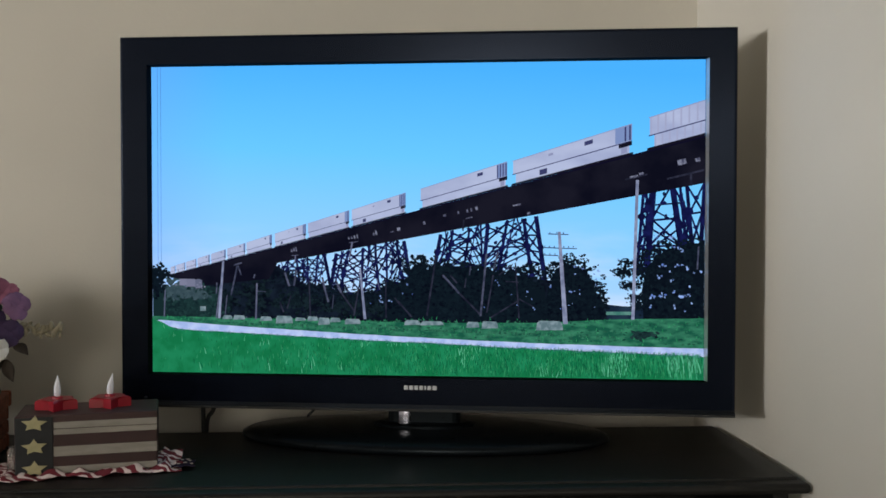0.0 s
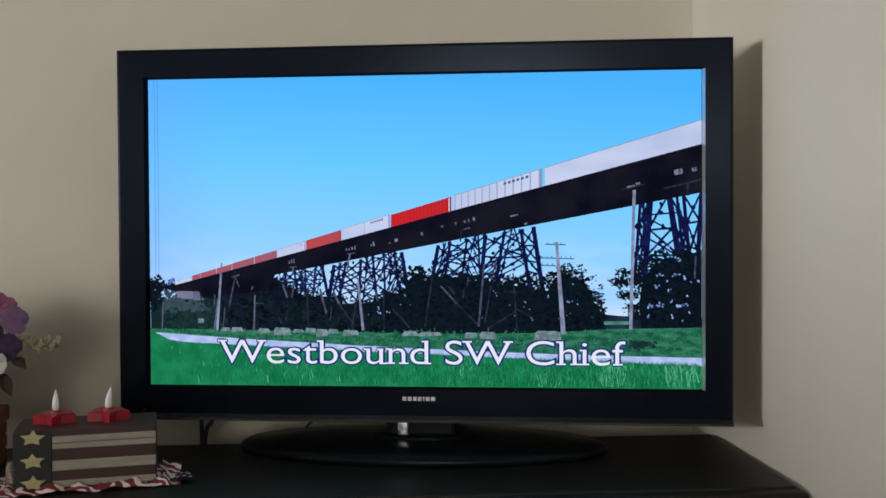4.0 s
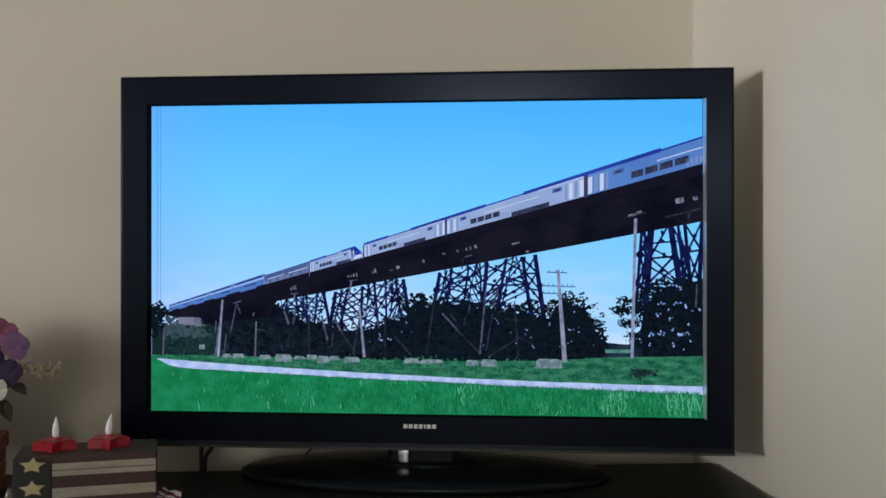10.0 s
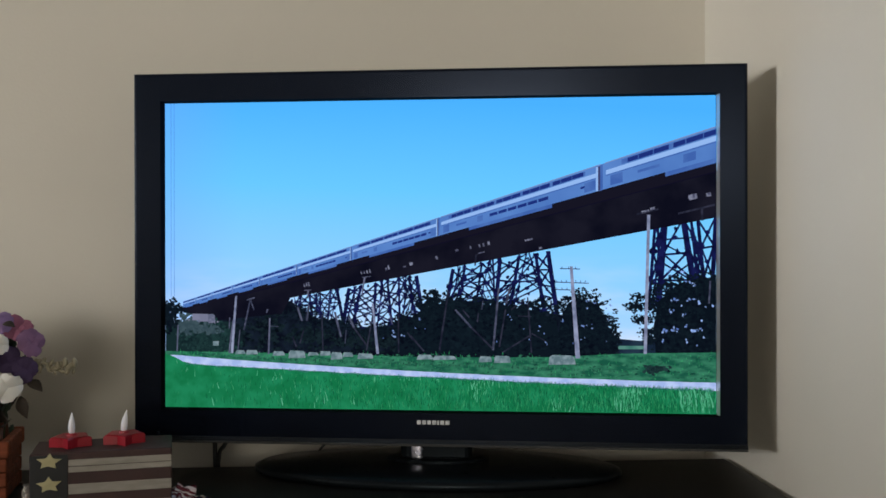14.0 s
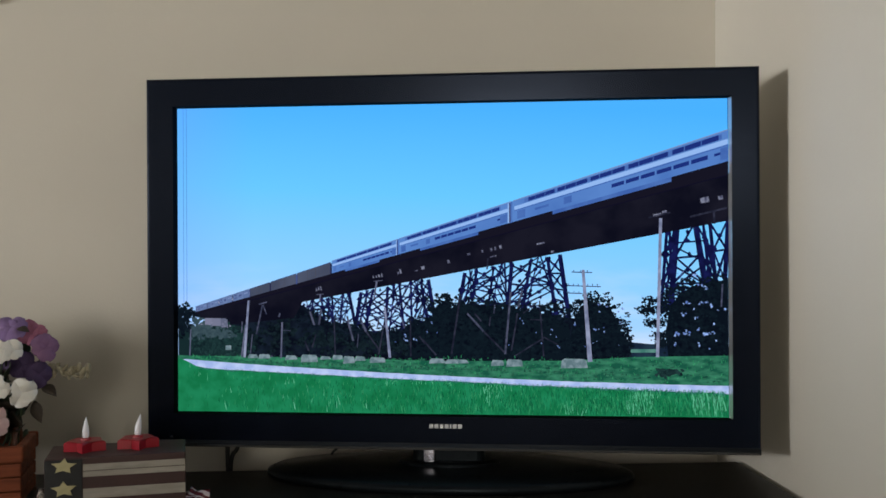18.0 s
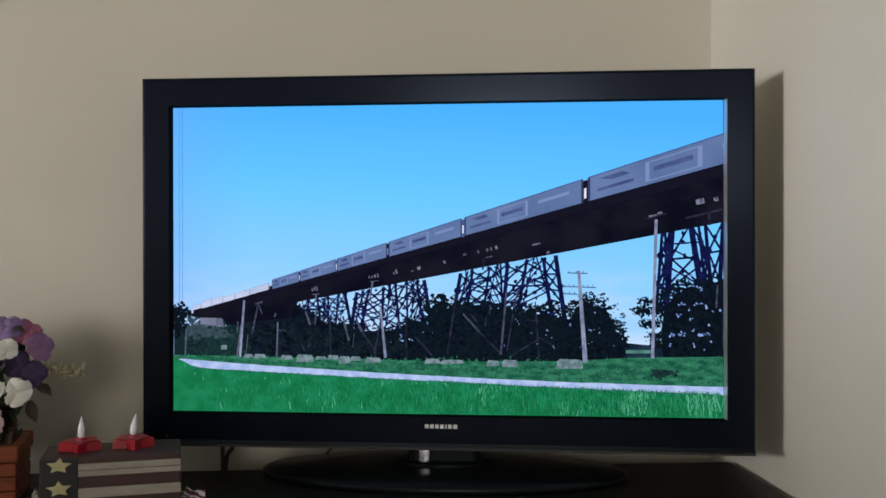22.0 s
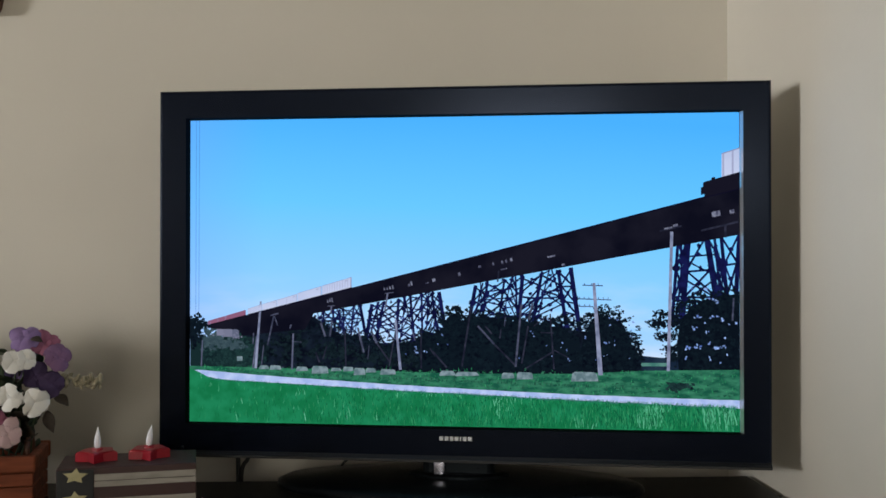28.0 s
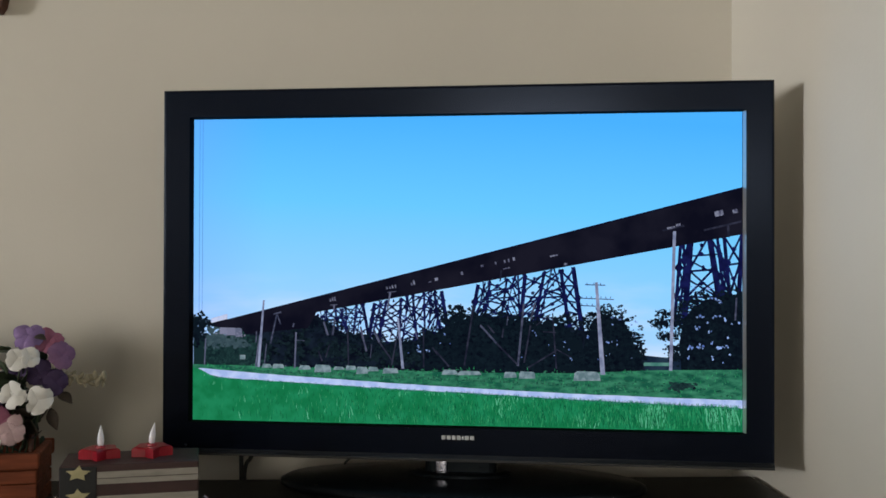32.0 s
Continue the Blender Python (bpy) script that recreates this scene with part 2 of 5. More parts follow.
# ---- the room ----
def pierced(x0, x1, y0, y1, top, hole):
    """A wall with one opening, along whichever way the opening runs."""
    bm = bmesh.new()
    if "x0" in hole:
        box(bm, x0, hole["x0"], y0, y1, 0, top)
        box(bm, hole["x1"], x1, y0, y1, 0, top)
    else:
        box(bm, x0, x1, y0, hole["y0"], 0, top)
        box(bm, x0, x1, hole["y1"], y1, 0, top)
    u0, u1, v0, v1 = hole.get("x0", x0), hole.get("x1", x1), hole.get("y0", y0), hole.get("y1", y1)
    box(bm, u0, u1, v0, v1, 0, hole["z0"])
    box(bm, u0, u1, v0, v1, hole["z1"], top)
    return bm


def build_room():
    r, t = ROOM, 0.14
    for name, bm, label in (
        ("wall_north", boxed(r["x0"] - t, r["x1"] + t, r["y1"], r["y1"] + t, 0, r["top"]), "plain beige painted wall behind the television"),
        ("wall_south", pierced(r["x0"] - t, 0.1, r["y0"] - t, r["y0"], r["top"], FILL_OPENING), "plain beige painted wall with an opening for the fill light"),
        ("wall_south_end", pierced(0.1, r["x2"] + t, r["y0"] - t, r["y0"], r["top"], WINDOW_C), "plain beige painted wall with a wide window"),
        ("wall_east", boxed(r["x1"], r["x1"] + t, -0.95, r["y1"], 0, r["top"]), "plain beige painted side wall beside the dresser"),
        ("wall_return", boxed(r["x1"] + t, r["x2"] + t, -0.95, -0.95 + t, 0, r["top"]), "plain beige painted return wall"),
        ("wall_east_rear", boxed(r["x2"], r["x2"] + t, r["y0"], -0.95, 0, r["top"]), "plain beige painted side wall"),
        ("wall_west", pierced(r["x0"] - t, r["x0"], r["y0"], r["y1"], r["top"], WINDOW_A), "plain beige painted wall with a tall window"),
        # unseen low wall, added to keep window light off the lower walls
        ("shade_wall", boxed(-3.62, -3.50, r["y0"], -0.76, 0, 1.15), "unseen low beige wall added to shade the lower walls"),
    ):
        solid(name, bm, M["wall"], label, "wall", "structure")
    solid("floor", boxed(r["x0"] - t, r["x2"] + t, r["y0"] - t, r["y1"] + t, -0.12, 0), M["floor"], "brown carpeted floor", "floor", "structure")
    solid("ceiling", boxed(r["x0"] - t, r["x2"] + t, r["y0"] - t, r["y1"] + t, r["top"], r["top"] + 0.1), M["ceiling"], "flat white painted ceiling", "ceiling", "structure")


# ---- the dresser ----
def build_dresser():
    d = thing("dresser", pose(0, 0, 0), "long black-stained wooden dresser with open shelves, standing in the corner", "dresser")
    x0, x1, back, front = -1.50, 0.548, 0.135, -0.236
    part("top", boxed(x0, x1, front, back, DRESSER_TOP - 0.012, DRESSER_TOP, 0.004, 3), M["dresser"], d)
    part("edge_moulding", boxed(x0 - 0.008, x1 + 0.009, front - 0.026, back, DRESSER_TOP - 0.019, DRESSER_TOP - 0.0035, 0.007, 4), M["dresser"], d, "rounded edge moulding")
    low = DRESSER_TOP - 0.019
    for x in (x0 + 0.012, -0.80, 0.06, x1 - 0.036):
        part("upright", boxed(x, x + 0.024, front + 0.006, back - 0.012, 0.06, low, 0.002), M["dresser"], d)
    part("back_panel", boxed(x0 + 0.012, x1 - 0.012, back - 0.012, back - 0.002, 0.06, low), M["dresser"], d)
    for z in (0.06, 0.43):
        for a, b in ((x0 + 0.036, -0.80), (-0.776, 0.06), (0.084, x1 - 0.036)):
            part("shelf", boxed(a, b, front + 0.012, back - 0.012, z, z + 0.022, 0.002), M["dresser"], d)
    part("plinth", boxed(x0 + 0.03, x1 - 0.03, front + 0.03, back - 0.02, 0.0, 0.06), M["dresser"], d)
    # a white box stands on the middle shelf
    w = thing("storage_box", pose(-0.116, -0.155, 0.452), "plain white box standing on the dresser's open shelf", "box")
    part("body", boxed(-0.058, 0.058, -0.085, 0.085, 0.0, 0.320, 0.004), M["trim"], w)
    part("lid", boxed(-0.060, 0.060, -0.087, 0.087, 0.320, 0.345, 0.003), M["trim"], w)


build_room()
build_dresser()


# ---- the television ----
SW, SH = 0.930, 0.523       # the lit panel
television = thing("television", pose(0, 0, TV_HEIGHT, 0, 0, TV_TURN), "black flat-screen television showing trains on a bridge, standing on the dresser", "television")


def build_television():
    X, XL, T, B = 0.5127, 0.5140, 0.3102, -0.3185
    sx, sz = SW / 2, SH / 2
    # one moulded frame: rounded outer edge, flat face, slope down to the panel
    k = 0.0025
    L, Bt = 0.0005, B + 0.0042
    rings = []
    for inset, y in ((0.0, 0.03), (0.0, -0.0135), (0.0015, -0.0166), (0.005, -0.0172), (None, -0.0172), (None, -0.0050), (None, 0.004)):
        if inset is not None:
            rings.append([(-XL + inset, y, Bt + inset), (X - inset, y, Bt + inset), (X - inset, y, T - inset), (-XL + inset, y, T - inset)])
        else:
            g = 0.0014 if y < -0.01 else L
            rings.append([(-sx - g, y, -sz - g), (sx + g + k - L, y, -sz - g), (sx + g + k - L, y, sz + g), (-sx - g, y, sz + g)])
    bm = bmesh.new()
    loops = [[bm.verts.new(c) for c in ring] for ring in rings]
    for a, b in zip(loops, loops[1:]):
        for i in range(4):
            f = bm.faces.new((a[i], a[(i + 1) % 4], b[(i + 1) % 4], b[i]))
            f.material_index = 1 if a in loops[4:] else 0
    bmesh.ops.recalc_face_normals(bm, faces=bm.faces[:])
    part("bezel", bm, [M["bezel"], M["rim"]], television, "gloss blue-black bezel")
    # a slim silver lip slopes down to the panel at one side
    bm = bmesh.new()
    face = [bm.verts.new((x, y, z)) for z in (-sz, sz) for x, y in ((sx + 0.0002, -0.002), (sx + 0.0031, -0.0160))]
    deep = [bm.verts.new((sx + 0.0031, -0.002, z)) for z in (-sz, sz)]
    bm.faces.new([face[i] for i in (0, 1, 3, 2)])
    bm.faces.new((face[0], deep[0], deep[1], face[2]))
    bm.faces.new((face[1], face[3], deep[1], deep[0]))
    bm.faces.new((face[0], face[1], deep[0]))
    bm.faces.new((face[2], deep[1], face[3]))
    bmesh.ops.recalc_face_normals(bm, faces=bm.faces[:])
    part("lip", bm, M["lip"], television, "narrow sloped silver lip")
    # the foot of the frame sweeps forward into a satin band with a dark edge under it
    sweep = [(-0.0172, 0.0112), (-0.0178, 0.0102), (-0.0188, 0.0091), (-0.0202, 0.0080), (-0.0220, 0.0070), (-0.0236, 0.0060), (-0.0240, 0.0052), (-0.0234, 0.0046), (0.0, 0.0046), (0.0, 0.0112)]
    bm = bmesh.new()
    ends = [[bm.verts.new((x, y, B + z)) for y, z in sweep] for x in (-XL + 0.0012, X - 0.0012)]
    for i in range(len(sweep)):
        bm.faces.new((ends[0][i], ends[0][(i + 1) % len(sweep)], ends[1][(i + 1) % len(sweep)], ends[1][i])).smooth = i < 7
    for e in ends:
        bm.faces.new(e)
    bmesh.ops.recalc_face_normals(bm, faces=bm.faces[:])
    part("lower_trim", bm, M["dark_silver"], television, "satin dark grey band along the foot")
    part("lower_edge", boxed(-XL + 0.001, X - 0.001, -0.0236, 0.028, B + 0.0006, B + 0.0045, 0.0010, 2), M["matt_black"], television, "thin matt black lower edge")
    # rear housing, thin at the rim and deeper in the middle
    part("housing", boxed(-X + 0.012, X - 0.012, 0.03, 0.052, B + 0.01, T - 0.01, 0.008), M["matt_black"], television)
    part("housing_back", boxed(-0.33, 0.34, 0.052, 0.105, -0.27, 0.20, 0.02), M["matt_black"], television)
    # badge: plain bar with the rhythm of letters
    bm = bmesh.new()
    x = -0.0265
    for w in (0.0068, 0.0068, 0.0062, 0.0068, 0.0028, 0.0068, 0.0070):
        box(bm, x, x + w, -0.0192, -0.0170, -0.2820, -0.2752, 0.0004, 1)
        x += w + 0.0019
    part("badge", bm, M["silver"], television, "row of small silver bars")
    part("power_light", boxed(-0.472, -0.468, -0.0232, -0.017, -0.3035, -0.3005, 0.0005, 1), M["dark_silver"], television)
    # stand
    z = DRESSER_TOP - TV_HEIGHT
    base = part("stand_base", lathe([(0.314, z + 0.0005), (0.321, z + 0.005), (0.319, z + 0.012), (0.308, z + 0.017), (0.20, z + 0.024), (0.08, z + 0.026)], 72, (1, 0.43)), M["stand"], television, "oval black base", True)
    base.location = (-0.003, 0.060, 0)
    part("neck", boxed(-0.062, 0.062, 0.03, 0.085, z + 0.022, -0.315, 0.012, 3), M["stand"], television)
    part("neck_plate", lathe([(0.088, z + 0.023), (0.088, z + 0.030), (0.075, z + 0.033)], 40, (1, 0.5)), M["stand"], television).location = (0, 0.056, 0)
    part("chrome_post", boxed(-0.0420, -0.0215, 0.0225, 0.0310, z + 0.029, -0.318, 0.0040, 4), M["chrome"], television, "polished chrome post", True)


build_television()
screen = part("screen", boxed(-SW / 2, SW / 2, 0.0, 0.008, -SH / 2, SH / 2), M["panel"], television, "lit panel showing a freight and a passenger train")

# ---- what the panel shows: flat layers a fraction of a millimetre apart ----
LAYER = 0.00012


def flat(bm, pts, layer):
    return bm.faces.new([bm.verts.new((x, -LAYER * layer, z)) for x, z in pts])


def bar(bm, a, b, w0, w1, layer):
    """A flat tapered bar from a to b."""
    d = Vector((b[0] - a[0], b[1] - a[1])).normalized()
    n = Vector((-d.y, d.x))
    flat(bm, [(a[0] + n.x * w0 / 2, a[1] + n.y * w0 / 2), (a[0] - n.x * w0 / 2, a[1] - n.y * w0 / 2), (b[0] - n.x * w1 / 2, b[1] - n.y * w1 / 2), (b[0] + n.x * w1 / 2, b[1] + n.y * w1 / 2)], layer)


def picture(name, bm, material, label=""):
    return part(name, bm, material, screen, label)


def sky_material():
    """Blue deepening upwards and to the right, pale near the ground."""
    m = bpy.data.materials.new("shown_sky")
    m.use_nodes = True
    n, l = m.node_tree.nodes, m.node_tree.links
    n.remove(n["Principled BSDF"])
    e = n.new("ShaderNodeEmission")
    e.inputs["Strength"].default_value = 1.07
    l.new(e.outputs["Emission"], n["Material Output"].inputs["Surface"])
    co, sep = n.new("ShaderNodeTexCoord"), n.new("ShaderNodeSeparateXYZ")
    l.new(co.outputs["Object"], sep.inputs["Vector"])
    up = n.new("ShaderNodeMapRange")
    up.inputs["From Min"].default_value, up.inputs["From Max"].default_value = -0.15, SH / 2
    l.new(sep.outputs["Z"], up.inputs["Value"])
    ramp = n.new("ShaderNodeValToRGB")
    cr = ramp.color_ramp
    for pos, col in ((0.0, (172, 209, 250)), (0.30, (138, 203, 255)), (0.62, (102, 196, 255)), (1.0, (72, 173, 254))):
        el = cr.elements[0] if pos == 0 else cr.elements[len(cr.elements) - 1] if pos == 1 else cr.elements.new(pos)
        el.color = (*lin(*col), 1)
    tilt = n.new("ShaderNodeMath")
    tilt.operation = "MULTIPLY_ADD"
    tilt.inputs[1].default_value = 0.14
    l.new(sep.outputs["X"], tilt.inputs[0])
    l.new(up.outputs["Result"], tilt.inputs[2])
    l.new(tilt.outputs["Value"], ramp.inputs["Fac"])
    cloud, mp = n.new("ShaderNodeTexNoise"), n.new("ShaderNodeMapping")
    mp.inputs["Scale"].default_value = (3.0, 1, 11.0)
    cloud.inputs["Scale"].default_value, cloud.inputs["Detail"].default_value = 2.2, 4
    l.new(co.outputs["Object"], mp.inputs["Vector"])
    l.new(mp.outputs["Vector"], cloud.inputs["Vector"])
    low = n.new("ShaderNodeMapRange")
    low.inputs["From Min"].default_value, low.inputs["From Max"].default_value = 0.0, -0.13
    low.inputs["To Max"].default_value = 0.75
    l.new(sep.outputs["Z"], low.inputs["Value"])
    soft = n.new("ShaderNodeMapRange")
    soft.inputs["From Min"].default_value, soft.inputs["From Max"].default_value = 0.42, 0.7
    l.new(cloud.outputs["Fac"], soft.inputs["Value"])
    amount = n.new("ShaderNodeMath")
    amount.operation = "MULTIPLY"
    l.new(low.outputs["Result"], amount.inputs[0])
    l.new(soft.outputs["Result"], amount.inputs[1])
    mix = n.new("ShaderNodeMix")
    mix.data_type = "RGBA"
    l.new(amount.outputs["Value"], mix.inputs["Factor"])
    l.new(ramp.outputs["Color"], mix.inputs["A"])
    mix.inputs["B"].default_value = (*lin(214, 226, 248), 1)
    edge, tint = n.new("ShaderNodeMapRange"), n.new("ShaderNodeMix")
    edge.inputs["From Min"].default_value, edge.inputs["From Max"].default_value = -0.33, -0.465
    edge.inputs["To Max"].default_value = 0.35
    l.new(sep.outputs["X"], edge.inputs["Value"])
    tint.data_type = "RGBA"
    l.new(edge.outputs["Result"], tint.inputs["Factor"])
    l.new(mix.outputs["Result"], tint.inputs["A"])
    tint.inputs["B"].default_value = (*lin(112, 164, 255), 1)
    l.new(tint.outputs["Result"], e.inputs["Color"])
    return m


P = dict(
    deck=shown("shown_deck", (13, 14, 28), (25, 25, 38), 14),
    deck_edge=shown("shown_deck_edge", (14, 13, 36)),
    steel=shown("shown_steel", (11, 14, 50), (22, 27, 78), 60),
    leg=shown("shown_leg", (27, 30, 46), (50, 52, 70), 60),
    leg_pale=shown("shown_pale_leg", (50, 55, 76), (84, 88, 112), 90),
    tree=shown("shown_tree", (6, 10, 22), (18, 31, 40), islands=True, lo=0.0, hi=1.0),
    undergrowth=shown("shown_undergrowth", (9, 14, 26), (22, 32, 46), 46),
    brush=shown("shown_brush", (6, 12, 20), (25, 40, 47), islands=True, lo=0.0, hi=1.0),
    far_bush=shown("shown_far_bush", (14, 28, 34), (34, 62, 62), islands=True, lo=0.0, hi=1.0),
    hazy_bush=shown("shown_hazy_bush", (44, 64, 74), (64, 84, 92), islands=True, lo=0.0, hi=1.0),
    grass=shown("shown_grass", (19, 113, 69), (29, 130, 86), 34, (1, 1, 1.2)),
    verge=shown("shown_verge", (24, 84, 66), (54, 124, 96), 40, (1, 1, 3)),
    blade=shown("shown_blade", (26, 114, 70), (60, 156, 106), islands=True, lo=0.0, hi=1.0),
    blade_dark=shown("shown_dark_blade", (8, 74, 50), (20, 106, 66), islands=True, lo=0.0, hi=1.0),
    blade_pale=shown("shown_pale_blade", (53, 153, 108), (102, 187, 151), islands=True, lo=0.0, hi=1.0),
    grass_tip=shown("shown_grass_tip", (20, 84, 66), (62, 126, 122), islands=True, lo=0.0, hi=1.0),
    far_field=shown("shown_far_field", (62, 116, 108), (92, 140, 132), 60),
    road=shown("shown_road", (160, 182, 232), (186, 204, 244), 60),
    pole=shown("shown_pole", (110, 118, 148), (146, 154, 184), 60),
    pole_dim=shown("shown_pole_dim", (76, 82, 106), (102, 106, 132), 60),
    crossarm=shown("shown_crossarm", (40, 50, 96)),
    block=shown("shown_block", (92, 116, 124), (130, 150, 160), 120),
    lamp=shown("shown_deck_mark", (126, 130, 152), (66, 68, 92), 160),
    house=shown("shown_house", (134, 136, 162), (92, 98, 122), islands=True, lo=0.0, hi=1.0),
    gap=shown("shown_sky_gap", (84, 112, 184), (156, 188, 246), islands=True, lo=0.0, hi=1.0),
    weed=shown("shown_weed", (18, 62, 52), (56, 120, 94), islands=True, lo=0.0, hi=1.0),
    line=shown("shown_panel_fault", (70, 120, 190)),
    hill=shown("shown_far_hill", (22, 36, 56), (34, 52, 70), 40),
)


def deck_top(x):
    return 0.1373 + 0.258 * (x - 0.4633)


def deck_low(x):
    return 0.0605 + 0.188 * (x - 0.4633)


def ragged(bm, rng, x, z, r, layer, squash=0.8):
    """A small torn-edged clump of leaves."""
    k, n = rng.uniform(0, 6.28), rng.choice((5, 6, 7, 8))
    flat(bm, [(min(max(x + r * rng.uniform(0.35, 1.35) * math.cos(k + 6.283 * i / n), -0.4645), 0.4645), z + r * squash * rng.uniform(0.35, 1.35) * math.sin(k + 6.283 * i / n)) for i in range(n)], layer)


def crown(bm, rng, cx, cz, rx, rz, count, size, layer, gap=0.0):
    """Leaf clumps gathered round an uneven centre, thinning outwards, with gaps between the boughs."""
    for _ in range(int(count * 1.7)):
        a, d = rng.uniform(0, 6.283), math.sqrt(rng.random())
        wob = 1 + 0.16 * math.sin(3 * a + cx * 40) + 0.12 * math.sin(7 * a + cz * 60) + 0.06 * math.sin(13 * a)
        x, z = cx + rx * d * wob * math.cos(a), cz + rz * d * wob * math.sin(a)
        if gap and d > 0.45 and noise.noise((x * 70, z * 110, cx * 9)) > gap + 0.10:
            continue
        ragged(bm, rng, x, z, size * rng.uniform(0.4, 1.0) * (1.05 - 0.55 * d), layer)


def lattice(bm, rng, legs, rows, w, layer, dense=0.85):
    """The bracing of a trestle tower seen at a slant: crossed braces between its legs and gussets where they meet."""
    at = lambda i, g: (legs[i][0][0] + (legs[i][1][0] - legs[i][0][0]) * g, legs[i][0][1] + (legs[i][1][1] - legs[i][0][1]) * g)
    for i in range(len(legs) - 1):
        for p in range(rows):
            g0, g1 = p / rows + rng.uniform(-0.04, 0.04), (p + 1) / rows + rng.uniform(-0.04, 0.04)
            for a, b in ((at(i, g0), at(i + 1, g1)), (at(i + 1, g0), at(i, g1))):
                if rng.random() < dense:
                    bar(bm, a, b, w * rng.uniform(0.75, 1.1), w * rng.uniform(0.75, 1.1), layer + 0.1)
            if rng.random() < 0.5:
                bar(bm, at(i, g1), at(i + 1, g1), w * 0.9, w * 0.9, layer + 0.1)
            mid = [(u + v) / 2 for u, v in zip(at(i, (g0 + g1) / 2), at(i + 1, (g0 + g1) / 2))]
            for x, z, r in ((*mid, 1.2), (*at(i, g1), 1.7), (*at(i + 1, g0), 1.5)):
                ragged(bm, rng, x, z, w * r, layer + 0.2, 1.0)


def build_picture():
    rng = random.Random(4)
    hx, hz = SW / 2 - 0.0003, SH / 2 - 0.0003
    bm = bmesh.new()
    flat(bm, [(-hx, -hz), (hx, -hz), (hx, hz), (-hx, hz)], 1)
    picture("picture_sky", bm, sky_material(), "blue sky paling downwards")
    bm = bmesh.new()
    flat(bm, [(0.26, -0.166), (hx, -0.166), (hx, -0.146), (0.40, -0.144), (0.335, -0.1415), (0.31, -0.139), (0.26, -0.142)], 2)
    picture("picture_far_hill", bm, P["hill"])
    bm = bmesh.new()
    flat(bm, [(0.2958, -0.1506), (0.3510, -0.1502), (0.3510, -0.1558), (0.2958, -0.1562)], 2.5)
    picture("picture_far_field", bm, P["far_field"], "pale far field")
    # undergrowth behind the towers
    bm = bmesh.new()
    line = [(-0.40, -0.100), (-0.352, -0.088), (-0.30, -0.078), (-0.245, -0.078), (-0.20, -0.108), (-0.16, -0.114), (-0.11, -0.126), (-0.06, -0.116), (0.0, -0.092), (0.06, -0.087), (0.12, -0.090), (0.20, -0.098), (0.27, -0.105), (0.30, -0.13), (0.310, -0.166)]
    flat(bm, [(-0.375, -0.17)] + line + [(0.310, -0.178), (-0.365, -0.178)], 4)
    picture("picture_undergrowth", bm, P["undergrowth"])
    # trestle towers, the farther bents thinner behind the near ones
    for legs, rows, w in (
        ([((0.3662, 0.0452), (0.3567, -0.0832), 1.3), ((0.3827, 0.0489), (0.3723, -0.0831), 2.3), ((0.4128, 0.0543), (0.4343, -0.0829), 2.5), ((0.4356, 0.0579), (0.4488, -0.0829), 1.5), ((0.4647, 0.0633), (0.4570, -0.0828), 1.8)], 3, 0.0032),
        ([((0.0329, -0.0236), (0.0126, -0.1336), 1.9), ((0.0528, -0.0198), (0.0413, -0.0955), 1.3), ((0.0812, -0.0141), (0.0697, -0.0954), 1.1), ((0.1115, -0.0085), (0.0999, -0.1331), 2.0), ((0.1435, -0.0029), (0.1273, -0.0952), 1.5), ((0.1707, 0.0027), (0.1845, -0.0950), 1.7), ((0.1913, 0.0065), (0.2069, -0.1043), 2.2)], 4, 0.0027),
        ([((-0.1439, -0.0561), (-0.1537, -0.1154), 2.1), ((-0.1235, -0.0522), (-0.1382, -0.1249), 1.5), ((-0.0984, -0.0474), (-0.1034, -0.1438), 1.6), ((-0.0782, -0.0436), (-0.0697, -0.1341), 1.4), ((-0.0589, -0.0397), (-0.0572, -0.1245), 1.2), ((-0.0416, -0.0369), (-0.0322, -0.1053), 1.5), ((-0.0292, -0.0350), (-0.0179, -0.1053), 2.2)], 4, 0.0024),
        ([((-0.2424, -0.0755), (-0.2483, -0.1111), 1.6), ((-0.2277, -0.0716), (-0.2307, -0.1158), 1.2), ((-0.2120, -0.0687), (-0.2063, -0.1205), 1.4), ((-0.1935, -0.0658), (-0.1926, -0.1156), 1.2), ((-0.1760, -0.0628), (-0.1809, -0.1156), 1.3), ((-0.1643, -0.0599), (-0.1527, -0.1202), 2.0)], 3, 0.0021),
        ([((-0.2955, -0.0891), (-0.3015, -0.1355), 1.4), ((-0.2817, -0.0852), (-0.2798, -0.1353), 1.2), ((-0.2679, -0.0823), (-0.2700, -0.1353), 1.2), ((-0.2542, -0.0784), (-0.2474, -0.1352), 1.6)], 3, 0.0018),
    ):
        for top, foot, k in legs:
            bm = bmesh.new()
            bar(bm, top, foot, w * k * 1.2, w * k * 1.34, 3)
            picture("picture_tower_post", bm, P["steel"], "steel post of a trestle tower")
        bm = bmesh.new()
        lattice(bm, rng, legs, rows, w * 1.2, 3, 0.92)
        far = [((a[0] + 0.012 * (-1) ** i, a[1] + 0.004), (b[0] + 0.005, b[1]), k * 0.6) for i, (a, b, k) in enumerate(legs[:-1])]
        if len(legs) > 4:
            for top, foot, k in far:
                bar(bm, top, foot, w * k * 0.95, w * k * 1.06, 3.5)
            lattice(bm, rng, far[len(legs) > 5:], rows + 1, w * 0.95, 3.5, 0.6)
